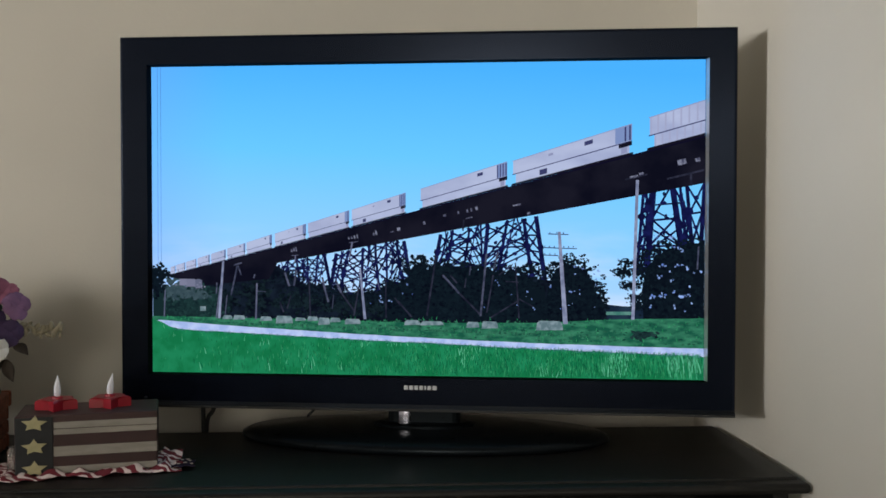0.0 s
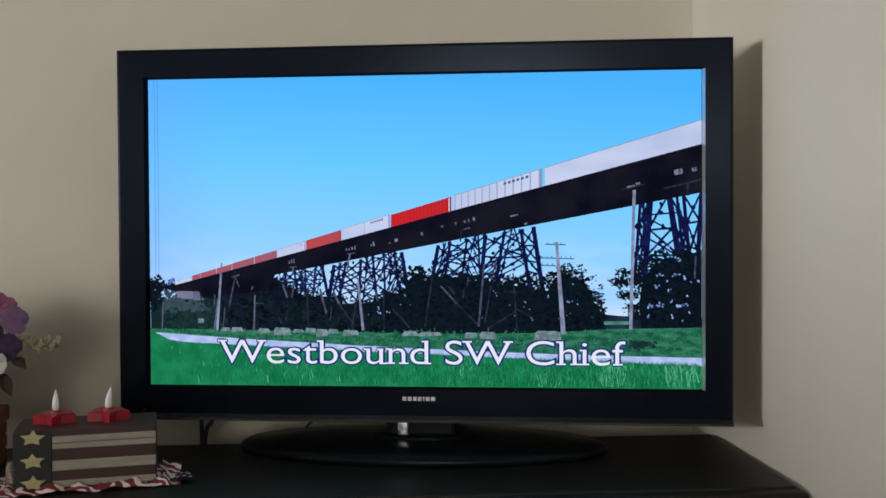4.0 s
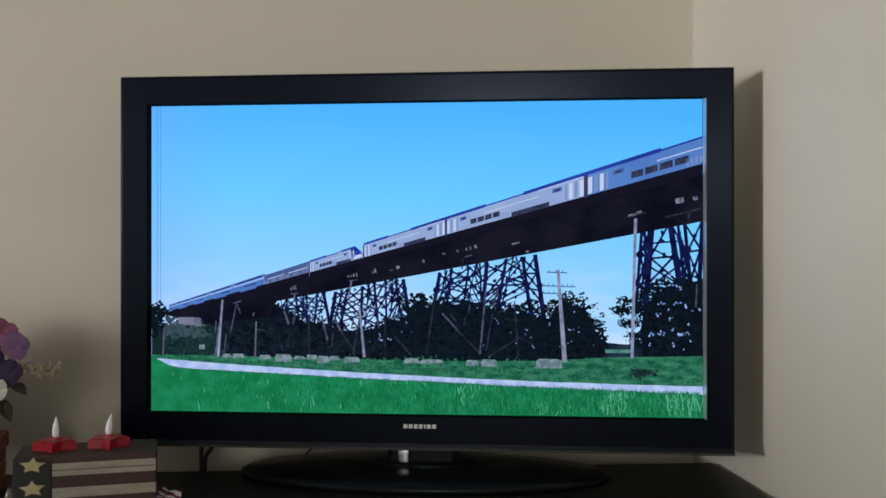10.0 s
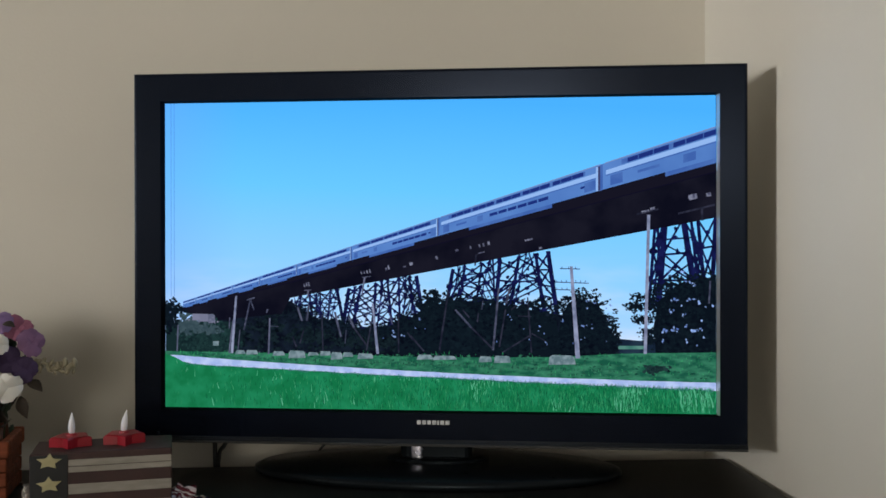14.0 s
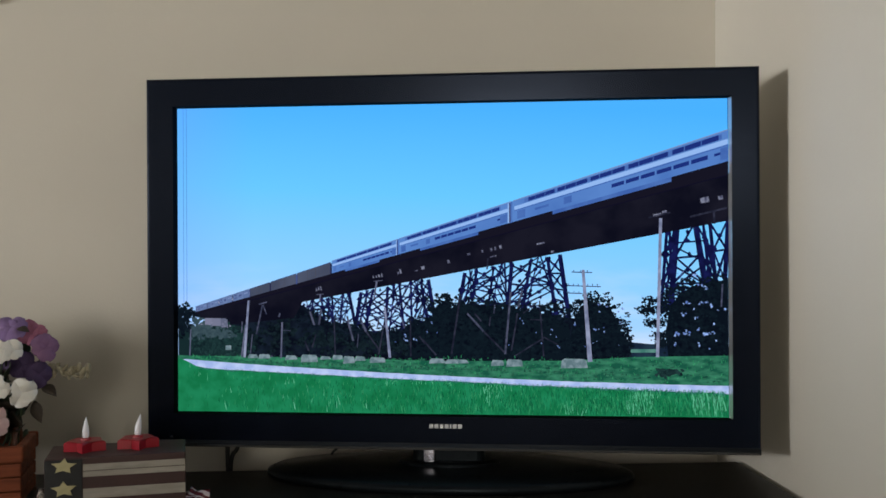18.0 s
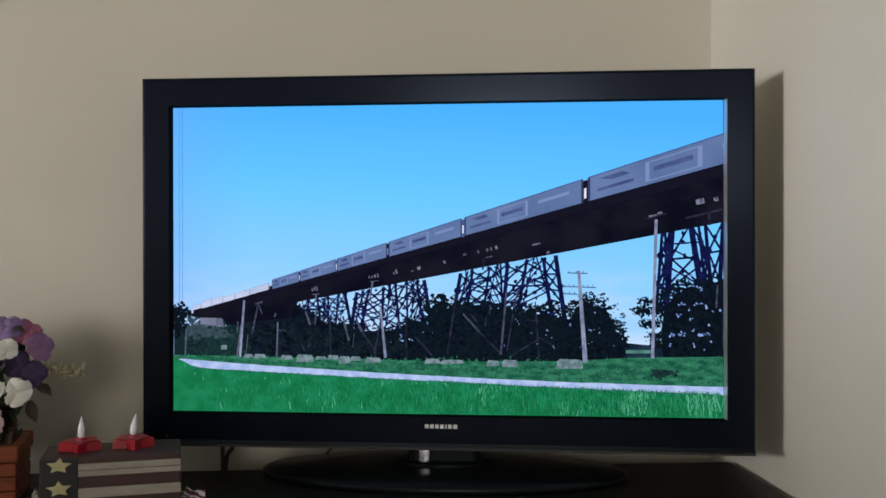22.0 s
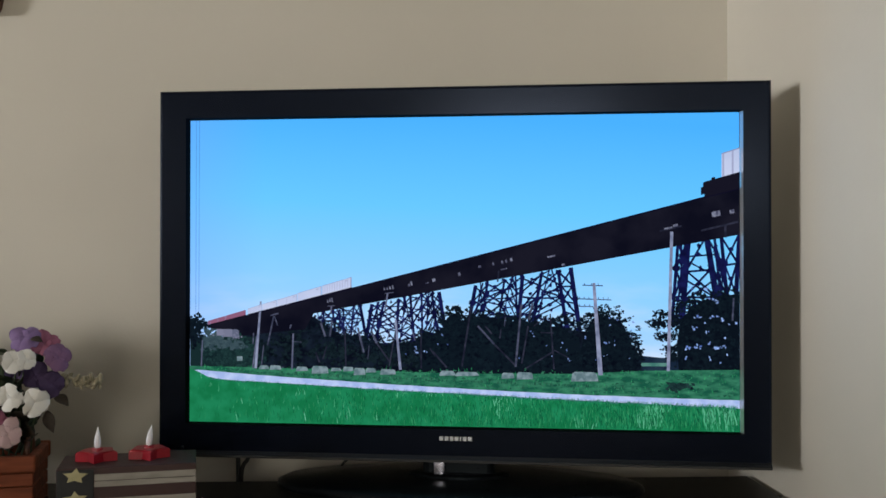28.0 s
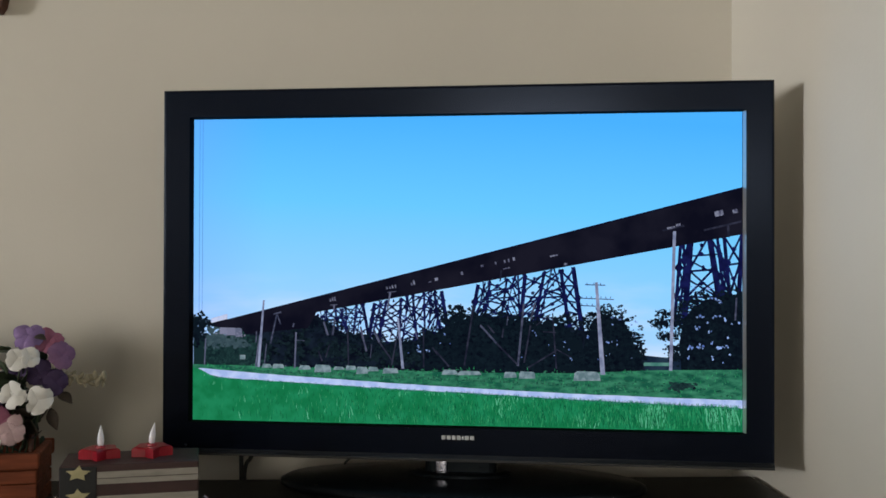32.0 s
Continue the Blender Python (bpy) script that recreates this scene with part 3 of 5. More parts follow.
        bmesh.ops.bisect_plane(bm, geom=bm.verts[:] + bm.edges[:] + bm.faces[:], plane_co=(hx, 0, 0), plane_no=(1, 0, 0), clear_outer=True)
        tagged(picture("picture_tower_bracing", bm, P["steel"], "crossed steel bracing of a trestle tower"), kind="stuff")
    # weathered lower legs and braces in front of the trees
    for a, b, w in (
        ((0.0252, -0.0596), (0.0097, -0.1602), 3.2), ((0.1095, -0.0557), (0.0998, -0.1595), 3.6), ((0.1283, -0.0528), (0.1217, -0.0811), 3.6), ((0.1207, -0.0915), (0.1102, -0.1538), 2.8), ((0.0365, -0.0918), (0.0640, -0.1219), 3.4), ((0.0640, -0.1219), (0.0998, -0.1576), 3.0), ((0.0489, -0.0917), (0.0602, -0.1049), 2.8), ((0.0754, -0.0973), (0.0735, -0.1124), 2.4),
        ((0.1638, -0.1327), (0.1149, -0.1632), 2.4), ((0.1638, -0.1308), (0.1881, -0.1438), 2.0), ((0.1414, -0.1018), (0.1629, -0.1026), 1.8), ((0.1574, -0.0706), (0.1637, -0.1628), 2.6), ((0.1536, -0.0725), (0.1301, -0.0914), 1.8), ((-0.0390, -0.1358), (-0.0161, -0.1623), 3.0), ((-0.0447, -0.1301), (-0.0352, -0.1434), 2.4),
        ((-0.1449, -0.1020), (-0.1353, -0.1230), 4.0), ((-0.1353, -0.1230), (-0.1121, -0.1553), 3.0), ((-0.1024, -0.0961), (-0.1141, -0.1611), 2.4), ((-0.0600, -0.0978), (-0.0592, -0.1645), 2.6), ((-0.1295, -0.1077), (-0.1237, -0.1210), 2.4), ((-0.1682, -0.0964), (-0.1634, -0.1174), 3.8), ((-0.1634, -0.1174), (-0.1576, -0.1384), 3.4),
        ((-0.2326, -0.0889), (-0.2248, -0.1120), 3.6), ((-0.2130, -0.0850), (-0.2170, -0.1119), 3.6), ((-0.2415, -0.1390), (-0.2347, -0.1562), 3.0), ((-0.2219, -0.1273), (-0.2288, -0.1504), 2.4), ((-0.1906, -0.1022), (-0.1888, -0.1655), 2.4)):
        bm = bmesh.new()
        bar(bm, a, b, w * 0.00088, w * 0.00095, 9)
        picture("picture_tower_leg", bm, P["leg_pale" if w > 3.3 else "leg"], "weathered tower leg")
    for a, b, w in (((-0.3152, -0.0776), (-0.3262, -0.1279), 3.0), ((-0.3142, -0.0776), (-0.3083, -0.0940), 2.4), ((-0.3211, -0.0767), (-0.3073, -0.0728), 2.6), ((-0.3331, -0.1279), (-0.3371, -0.1647), 2.0), ((-0.2996, -0.1644), (-0.2937, -0.1817), 3.0), ((-0.3509, -0.1067), (-0.3519, -0.1261), 2.4), ((-0.2846, -0.0920), (-0.2866, -0.0987), 3.0), ((-0.2817, -0.1209), (-0.2660, -0.1218), 1.4), ((-0.1489, -0.1269), (-0.1509, -0.1499), 1.8), ((-0.1120, -0.0961), (-0.1169, -0.1153), 2.0), ((-0.0754, -0.0979), (-0.0697, -0.1169), 2.0), ((0.0830, -0.0765), (0.0811, -0.0916), 2.0), ((0.4553, -0.0431), (0.4534, -0.0801), 3.0)):
        bm = bmesh.new()
        bar(bm, a, b, w * 0.0009, w * 0.0009, 9)
        picture("picture_tower_leg", bm, P["leg_pale"], "weathered tower leg")
    # trees: a dark heart, leaf clumps round it, and small holes to the sky
    for heart, clumps, holes in (
        ([(-0.07, -0.174), (-0.050, -0.118), (-0.02, -0.092), (0.03, -0.076), (0.08, -0.082), (0.125, -0.088), (0.17, -0.092), (0.205, -0.110), (0.215, -0.174)],
         ((-0.012, -0.078, 0.022, 0.022, 150, 0.0055, 0.20), (0.008, -0.088, 0.026, 0.030, 150, 0.0058, 0.26), (0.065, -0.088, 0.075, 0.020, 360, 0.0060, 0.5), (0.155, -0.094, 0.065, 0.024, 360, 0.0055, 0.45), (-0.045, -0.120, 0.035, 0.024, 200, 0.0058, 0.3), (0.07, -0.14, 0.13, 0.035, 420, 0.008, 0.9), (-0.10, -0.128, 0.05, 0.012, 170, 0.0045, 0.2), (-0.17, -0.116, 0.05, 0.012, 170, 0.0045, 0.2), (-0.225, -0.098, 0.04, 0.012, 120, 0.004, 0.2)), 30),
        ([(0.20, -0.174), (0.212, -0.110), (0.226, -0.080), (0.252, -0.072), (0.276, -0.086), (0.288, -0.112), (0.298, -0.150), (0.300, -0.170)],
         ((0.248, -0.082, 0.042, 0.024, 330, 0.0050, 0.26), (0.277, -0.108, 0.032, 0.030, 300, 0.0046, 0.18), (0.25, -0.14, 0.05, 0.035, 260, 0.007, 0.9), (0.292, -0.136, 0.022, 0.030, 240, 0.0045, 0.22)), 26),
        ([(0.368, -0.172), (0.364, -0.120), (0.370, -0.078), (0.40, -0.050), (0.43, -0.040), (0.4645, -0.036), (0.4645, -0.172)],
         ((0.402, -0.066, 0.046, 0.030, 330, 0.0050, 0.24), (0.445, -0.050, 0.030, 0.026, 220, 0.0050, 0.2), (0.340, -0.070, 0.016, 0.008, 60, 0.0040, 0.3), (0.338, -0.086, 0.024, 0.008, 110, 0.0042, 0.3), (0.345, -0.106, 0.020, 0.0075, 90, 0.0042, 0.3), (0.352, -0.128, 0.016, 0.007, 70, 0.0040, 0.3), (0.357, -0.142, 0.012, 0.006, 50, 0.0040, 0.3), (0.364, -0.10, 0.010, 0.055, 110, 0.0046, 0.5), (0.415, -0.13, 0.055, 0.04, 320, 0.007, 0.9)), 22),
    ):
        bm = bmesh.new()
        flat(bm, heart, 5.8)
        for cx, cz, rx, rz, count, size, gap in clumps:
            crown(bm, rng, cx, cz, rx, rz, count, size, 6, gap)
        picture("picture_tree", bm, P["tree"], "dark leafy tree against the sky")
        bm = bmesh.new()
        xs_ = [p[0] for p in heart]
        for _ in range(holes // 2 + 4):
            x = rng.uniform(min(xs_) + 0.012, max(xs_) - 0.006)
            if x < 0.2:
                x = rng.choice((rng.uniform(0.10, 0.20), rng.uniform(-0.09, -0.01)))
            z = rng.uniform(-0.150, -0.075)
            for _ in range(rng.choice((1, 1, 2, 3))):
                ragged(bm, rng, x + rng.gauss(0, 0.002), z + rng.gauss(0, 0.0016), rng.uniform(0.0008, 0.0017) * (1.25 if x > 0.36 else 1), 6.9, 1.2)
        if min(xs_) > 0.3:
            for (x, z), r in (((0.3970, -0.0737), 0.0075), ((0.4198, -0.0737), 0.006), ((0.4298, -0.0727), 0.004), ((0.3786, -0.1249), 0.009), ((0.3950, -0.1239), 0.006), ((0.4278, -0.1246), 0.009), ((0.4387, -0.1218), 0.005), ((0.4208, -0.0440), 0.006), ((0.4280, -0.0486), 0.005), ((0.3862, -0.0273), 0.006), ((0.4135, -0.0273), 0.006)):
                for _ in range(5):
                    ragged(bm, rng, x + rng.gauss(0, r * 0.42), z + rng.gauss(0, r * 0.24), r * rng.uniform(0.16, 0.36), 6.9, 0.9)
        tagged(picture("picture_sky_gap", bm, P["gap"], "specks of sky between leaves"), kind="stuff")
    # brush and saplings in the shade under the deck
    for cx, cz, rx, rz, count, size in ((-0.335, -0.138, 0.030, 0.030, 120, 0.0060), (-0.275, -0.128, 0.040, 0.040, 200, 0.0062), (-0.205, -0.140, 0.045, 0.026, 200, 0.0060), (-0.130, -0.146, 0.045, 0.022, 190, 0.0058), (-0.070, -0.150, 0.035, 0.020, 140, 0.0056)):
        bm = bmesh.new()
        crown(bm, rng, cx, cz, rx, rz, count, size, 4.6, 0.1)
        picture("picture_brush", bm, P["brush"], "dark brush under the bridge")
    bm = bmesh.new()
    flat(bm, [(-0.4640, -0.172), (-0.4640, -0.118), (-0.44, -0.114), (-0.415, -0.114), (-0.38, -0.114), (-0.345, -0.114), (-0.345, -0.172)], 4.5)
    crown(bm, rng, -0.385, -0.142, 0.050, 0.028, 340, 0.0065, 5)
    picture("picture_far_bush", bm, P["far_bush"], "distant green bushes")
    bm = bmesh.new()
    crown(bm, rng, -0.425, -0.116, 0.020, 0.022, 60, 0.0085, 5.2)
    crown(bm, rng, -0.392, -0.126, 0.026, 0.010, 40, 0.0075, 5.2)
    picture("picture_far_bush", bm, P["hazy_bush"], "hazy grey-green bush")
    bm = bmesh.new()
    crown(bm, rng, -0.462, -0.102, 0.026, 0.030, 150, 0.008, 8)
    picture("picture_tree", bm, P["tree"], "dark leafy tree at the picture's edge")
    bm = bmesh.new()
    for x0, x1, z0, z1 in ((-0.417, -0.405, -0.112, -0.0945), (-0.405, -0.389, -0.114, -0.0915), (-0.389, -0.377, -0.116, -0.1000)):
        flat(bm, [(x0, z0), (x1, z0), (x1, z1 - 0.003), ((x0 + x1) / 2, z1), (x0, z1 - 0.002)], 5.5)
    crown(bm, rng, -0.397, -0.112, 0.030, 0.006, 9, 0.0045, 5.6)
    picture("picture_house", bm, P["house"], "pale house among trees")
    bm = bmesh.new()
    flat(bm, [(-0.3807, -0.1476), (-0.3708, -0.1475), (-0.3708, -0.1553), (-0.3808, -0.1553)], 5.6)
    picture("picture_house", bm, P["block"], "small pale shed among bushes")
    # bridge deck
    bm = bmesh.new()
    flat(bm, [(-0.440, deck_top(-0.440)), (-0.30, deck_top(-0.30)), (hx, deck_top(hx)), (hx, deck_low(hx)), (-0.245, deck_low(-0.245)), (-0.26, -0.100), (-0.32, -0.106), (-0.372, -0.112), (-0.376, -0.1010), (-0.42, -0.1005)], 7)
    picture("picture_deck", bm, P["deck"], "dark steel girder deck")
    bm = bmesh.new()
    bar(bm, (-0.36, deck_top(-0.36) - 0.001), (hx, deck_top(hx) - 0.0012), 0.001, 0.0028, 8)
    picture("picture_deck_edge", bm, P["deck_edge"])
    for (x, z), w, h in (((-0.2208, -0.0514), 2.5, 6), ((-0.2169, -0.0495), 2.5, 7), ((-0.2130, -0.0495), 2.5, 8), ((-0.1225, -0.0302), 2.5, 5), ((-0.1177, -0.0293), 2.5, 5), ((-0.1129, -0.0283), 2.5, 6), ((-0.1080, -0.0274), 2.5, 7), ((-0.0801, -0.0236), 3, 5), ((-0.0762, -0.0207), 3, 9), ((-0.0493, -0.0198), 6, 1.8), ((-0.0378, -0.0150), 6, 6), ((0.0053, -0.0046), 4, 6), ((0.0396, 0.0077), 5, 4), ((0.0624, 0.0124), 3, 5), ((0.0775, 0.0152), 3, 6), ((0.0842, 0.0171), 3, 6), ((0.0927, 0.0199), 4, 7),
                       ((0.0803, 0.0038), 12, 2), ((0.1595, 0.0253), 14, 3), ((0.1791, 0.0112), 6, 4), ((0.3507, 0.0714), 14, 4), ((0.3626, 0.0759), 8, 5), ((0.4275, 0.0950), 15, 10), ((0.4530, 0.0986), 8, 7)):
        bm = bmesh.new()
        bar(bm, (x - w * 0.00046, z - w * 0.0001), (x + w * 0.00046, z + w * 0.0001), h * 0.00088, h * 0.00088, 10)
        picture("picture_deck_mark", bm, P["lamp"], "pale mark on the girder")
    for a, b, h in (((0.3369, 0.0668), (0.3718, 0.0750), 3), ((0.4038, 0.0674), (0.4629, 0.0818), 3.5), ((0.4420, 0.0764), (0.4429, 0.0560), 4), ((0.0718, 0.0010), (0.0699, -0.0179), 3)):
        bm = bmesh.new()
        bar(bm, a, b, h * 0.0009, h * 0.0009, 10)
        picture("picture_deck_mark", bm, P["leg"], "dim rail under the girder")
    # ground
    bm = bmesh.new()
    top = [(-hx, -0.165), (-0.36, -0.166), (-0.2, -0.168), (0.0, -0.172), (0.2, -0.170), (0.32, -0.163), (hx, -0.160)]
    flat(bm, [(-hx, -0.215)] + top + [(hx, -0.225)], 11)
    picture("picture_verge", bm, P["verge"], "rough green verge")
    n = 60
    xs = [-hx + 2 * hx * i / n for i in range(n + 1)]
    bend = lambda x, a, b, c: a + b * (x + hx) + c * (x + hx) ** 2
    up = lambda x: bend(x, -0.17064, -0.07050, 0.03068) + 0.0006 * noise.noise((x * 60, 1.5, 0))
    dn = lambda x: bend(x, -0.18502, -0.05007, 0.00959) + 0.0012 * noise.noise((x * 50, 7.5, 0)) + max(0, -0.428 - x) * 0.5
    bm = bmesh.new()
    tip = [x for x in xs if x > -0.452]
    flat(bm, [(-0.456, up(-0.456) - 0.001)] + [(x, up(x)) for x in tip] + [(x, min(dn(x), up(x) - 0.001)) for x in tip[::-1]], 13)
    picture("picture_road", bm, P["road"], "pale gravel road")
    bm = bmesh.new()
    flat(bm, [(x, min(dn(x), up(x)) + 0.0005) for x in xs] + [(hx, -hz), (-hx, -hz)], 14)
    picture("picture_grass", bm, P["grass"], "bright green field")

    def blade(bm, x, z, height, width, layer):
        lean = rng.uniform(-0.32, 0.32) * height
        flat(bm, [(min(max(u, -hx), hx), max(v, -hz)) for u, v in ((x - width, z), (x + width, z), (x + lean * 0.5 + width * 0.6, z + height * 0.6), (x + lean, z + height))], layer)

    for name, count, mat, tall in (("picture_grass_blade", 4200, "blade_dark", 1.3), ("picture_grass_blade", 2300, "blade", 1.25), ("picture_grass_blade", 2400, "blade_pale", 2.0)):
        bm = bmesh.new()
        for _ in range(count):
            x = rng.uniform(-hx + 0.002, hx - 0.002)
            f = (x + hx) / (2 * hx)
            z = rng.uniform(-hz, dn(x))
            near = (dn(x) - z) / 0.06
            if rng.random() > (0.05 + 0.95 * f ** 1.4 + 0.12 * near * (f > 0.12) if tall < 1.5 else 0.9 * f * f + 0.03) or (tall > 1.5 and noise.noise((x * 16, z * 14, 3)) < 0.05):
                continue
            height = rng.uniform(0.004, 0.010) * (0.35 + 0.6 * f + 0.6 * near) * tall
            blade(bm, x, min(z, dn(x) + 0.006 * f - height), height, rng.uniform(0.0003, 0.0007) * (1.35 if tall > 1.5 else 1), 15 + rng.random())
        tagged(picture(name, bm, P[mat], "blades of field grass"), kind="stuff")
    bm = bmesh.new()
    for _ in range(520):
        x = rng.uniform(-0.43, hx - 0.003)
        blade(bm, x, dn(x) - 0.002, rng.uniform(0.003, 0.0055 + 0.005 * max(x + 0.2, 0)), rng.uniform(0.0004, 0.0010), 16.2)
    tagged(picture("picture_grass_blade", bm, P["grass_tip"], "grass standing before the road"), kind="stuff")
    bm = bmesh.new()
    for _ in range(520):
        x = rng.uniform(-0.44, hx - 0.003)
        z = rng.uniform(up(x) + 0.001, -0.166 + 0.004 * (x > 0.28))
        blade(bm, x, z, rng.uniform(0.002, 0.006), rng.uniform(0.0004, 0.0009), 16)
    tagged(picture("picture_verge_blade", bm, P["blade"], "rough verge grass"), kind="stuff")
    bm = bmesh.new()
    for _ in range(520):
        x = rng.uniform(-0.40, 0.46)
        ragged(bm, rng, x, rng.uniform(up(x) + 0.003, -0.1665 + 0.004 * (x > 0.28)), rng.uniform(0.001, 0.0036), 16.5, 0.5)
    tagged(picture("picture_weed", bm, P["weed"], "dark weeds on the verge"), kind="stuff")
    bm = bmesh.new()
    for _ in range(60):
        ragged(bm, rng, 0.366 + rng.gauss(0, 0.008), -0.188 + rng.gauss(0, 0.0024), 0.0042, 16.8)
    picture("picture_shrub", bm, P["far_bush"], "dark shrub on the verge")
    # concrete blocks
    for (x0, z0), (x1, z1) in (((-0.3411, -0.1715), (-0.3232, -0.1627)), ((-0.3223, -0.1723), (-0.3015, -0.1625)), ((-0.2759, -0.1739), (-0.2543, -0.1641)), ((-0.2484, -0.1794), (-0.2190, -0.1628)), ((-0.2152, -0.1724), (-0.1956, -0.1655)), ((-0.1937, -0.1732), (-0.1752, -0.1635)), ((-0.1752, -0.1807), (-0.1548, -0.1652)), ((-0.1548, -0.1748), (-0.1363, -0.1651)), ((-0.1296, -0.1784), (-0.1025, -0.1667)), ((-0.0285, -0.1785), (-0.0008, -0.1678)), ((-0.0018, -0.1783), (0.0392, -0.1694)), ((0.0761, -0.1824), (0.0979, -0.1699)), ((0.1016, -0.1840), (0.1290, -0.1687)), ((0.1917, -0.1870), (0.2365, -0.1669))):
        bm = bmesh.new()
        e = (x1 - x0) * rng.uniform(0.08, 0.16)
        z0 += (z1 - z0) * 0.22
        flat(bm, [(x0, z0), (x1, z0 + 0.001), (x1 - e * 0.3, z1 - 0.003), (x1 - e, z1), (x0 + e, z1 + 0.0006), (x0 + e * 0.3, z1 - 0.003)], 17)
        picture("picture_block", bm, P["block"], "pale concrete block")
    bm = bmesh.new()
    for _ in range(300):
        x = rng.uniform(-0.36, 0.30)
        z = -0.174 - 0.020 * max(x + 0.3, 0) * 1.3
        blade(bm, x, z - 0.004, rng.uniform(0.003, 0.007), rng.uniform(0.0005, 0.0014), 17.6)
    tagged(picture("picture_verge_blade", bm, P["weed"], "weeds growing before the blocks"), kind="stuff")
    # poles
    for a, b, w0, w1, mat in (((-0.3379, -0.0525), (-0.3470, -0.1677), 3.6, 5.0, "pole"), ((-0.3449, -0.1116), (-0.3520, -0.1677), 2.4, 3.0, "pole_dim"), ((-0.2807, -0.1074), (-0.2828, -0.1691), 2.8, 3.4, "pole_dim"), ((-0.1033, -0.0818), (-0.0948, -0.1667), 3.6, 5.2, "pole"), ((0.3562, 0.0657), (0.3501, -0.1632), 5.6, 5.8, "pole"), ((-0.4416, -0.1198), (-0.4437, -0.1655), 2.4, 2.6, "pole_dim"), ((-0.1167, -0.0379), (-0.1216, -0.0675), 3.2, 2.6, "pole_dim"), ((-0.2140, -0.0600), (-0.2150, -0.0725), 2.6, 2.2, "pole_dim")):
        bm = bmesh.new()
        bar(bm, a, b, w0 * 0.0009, w1 * 0.0009, 18)
        picture("picture_pole", bm, P[mat], "bare wooden pole")
    for a, b in (((-0.1216, -0.0379), (-0.1061, -0.0360)), ((-0.2208, -0.0601), (-0.2081, -0.0591))):
        bm = bmesh.new()
        bar(bm, a, b, 0.0011, 0.0011, 18.2)
        picture("picture_pole_arm", bm, P["pole_dim"], "short arm of a pole")
    bm = bmesh.new()
    bar(bm, (0.2294, -0.0189), (0.2402, -0.1716), 0.0048, 0.0078, 18)
    picture("picture_utility_pole", bm, P["pole"], "utility pole")
    for a, b, pegs in (((0.2108, -0.0227), (0.2443, -0.0236), 3), ((0.2033, -0.0452), (0.2582, -0.0470), 7), ((0.2033, -0.0574), (0.2284, -0.0583), 3)):
        bm = bmesh.new()
        bar(bm, a, b, 0.0015, 0.0015, 17.9)
        for k in range(pegs):
            xk = a[0] + (b[0] - a[0]) * (k + 0.3) / pegs
            bar(bm, (xk, a[1]), (xk, a[1] + 0.0032), 0.0013, 0.0010, 17.9)
        picture("picture_crossarm", bm, P["crossarm"], "dark crossarm with insulators")
    # two faint upright lines, a fault of the panel
    for x in (-0.4545, -0.4490):
        bm = bmesh.new()
        bar(bm, (x, -0.075), (x + 0.0004, hz), 0.0007, 0.0007, 2)
        picture("panel_fault_line", bm, P["line"], "faint vertical fault line")


build_picture()


# ---- the two trains in the picture: drawn along the track, in the film's perspective ----
VANISH = -0.65          # where the track runs out, left of the panel
GEAR = 400.0            # picture units of travel for a metre of slide

TC = dict(
    white=shown("shown_white_car", (198, 208, 238), (182, 194, 228), 9, (1, 1, 2)),
    rib=shown("shown_container_rib", (160, 166, 200)),
    shade=shown("shown_car_shade", (140, 146, 182)),
    dark=shown("shown_underframe", (22, 21, 35)),
    red=shown("shown_red_container", (204, 38, 44), (180, 40, 52), 9),
    red_rib=shown("shown_red_rib", (184, 34, 42)),
    faded=shown("shown_faded_red_container", (172, 86, 104), (158, 94, 114), 9),
    faded_rib=shown("shown_faded_red_rib", (164, 76, 92)),
    silver=shown("shown_silver_car", (88, 132, 202), (74, 116, 188), 9),
    stripe=shown("shown_white_stripe", (146, 184, 240)),
    glass=shown("shown_car_window", (28, 48, 122)),
    roof=shown("shown_car_roof", (64, 98, 172)),
    blue=shown("shown_blue_livery", (40, 66, 170), (30, 52, 140), 9),
    loco=shown("shown_engine_side", (150, 172, 216), (136, 158, 206), 9),
    loco_white=shown("shown_engine_white", (190, 206, 238)),
    grille=shown("shown_engine_grille", (40, 46, 74), (58, 64, 92), 160),
    baggage_low=shown("shown_baggage_side", (94, 112, 158), (108, 124, 166), 9),
    roof_dark=shown("shown_baggage_roof", (34, 48, 100)),
    baggage=shown("shown_baggage_car", (76, 96, 152), (66, 84, 138), 9),
    brown=shown("shown_brown_boxcar", (80, 88, 110), (66, 74, 96), 14),
    grey=shown("shown_grey_trailer", (102, 124, 170), (88, 110, 156), 9),
    panel=shown("shown_coach_panel", (62, 98, 172), (76, 114, 184), 30),
    rose=shown("shown_rose_container", (190, 72, 80), (172, 70, 84), 9),
    mark=shown("shown_trailer_mark", (62, 76, 124), (80, 94, 142), 40),
    pale=shown("shown_pale_panel", (122, 142, 190)),
    slat=shown("shown_boxcar_slat", (72, 75, 90)),
    stack=shown("shown_stacked_container", (178, 188, 220), (158, 168, 204), 9, (1, 1, 2)),
    dull=shown("shown_dull_red_container", (152, 92, 116), (138, 92, 122), 9),
    seam=shown("shown_car_seam", (58, 62, 104)),
    bright=shown("shown_bright_end", (228, 230, 244)),
)
TC_NAMES = list(TC)


def piece(bm, s0, s1, h0, h1, colour, up):
    """A flat patch of a car: from s0 to s1 along the track, h0 to h1 high."""
    f = bm.faces.new([bm.verts.new((s, -LAYER * (20 + up), h)) for s, h in ((s0, h0), (s0, h1), (s1, h1), (s1, h0))])
    f.material_index = TC_NAMES.index(colour)


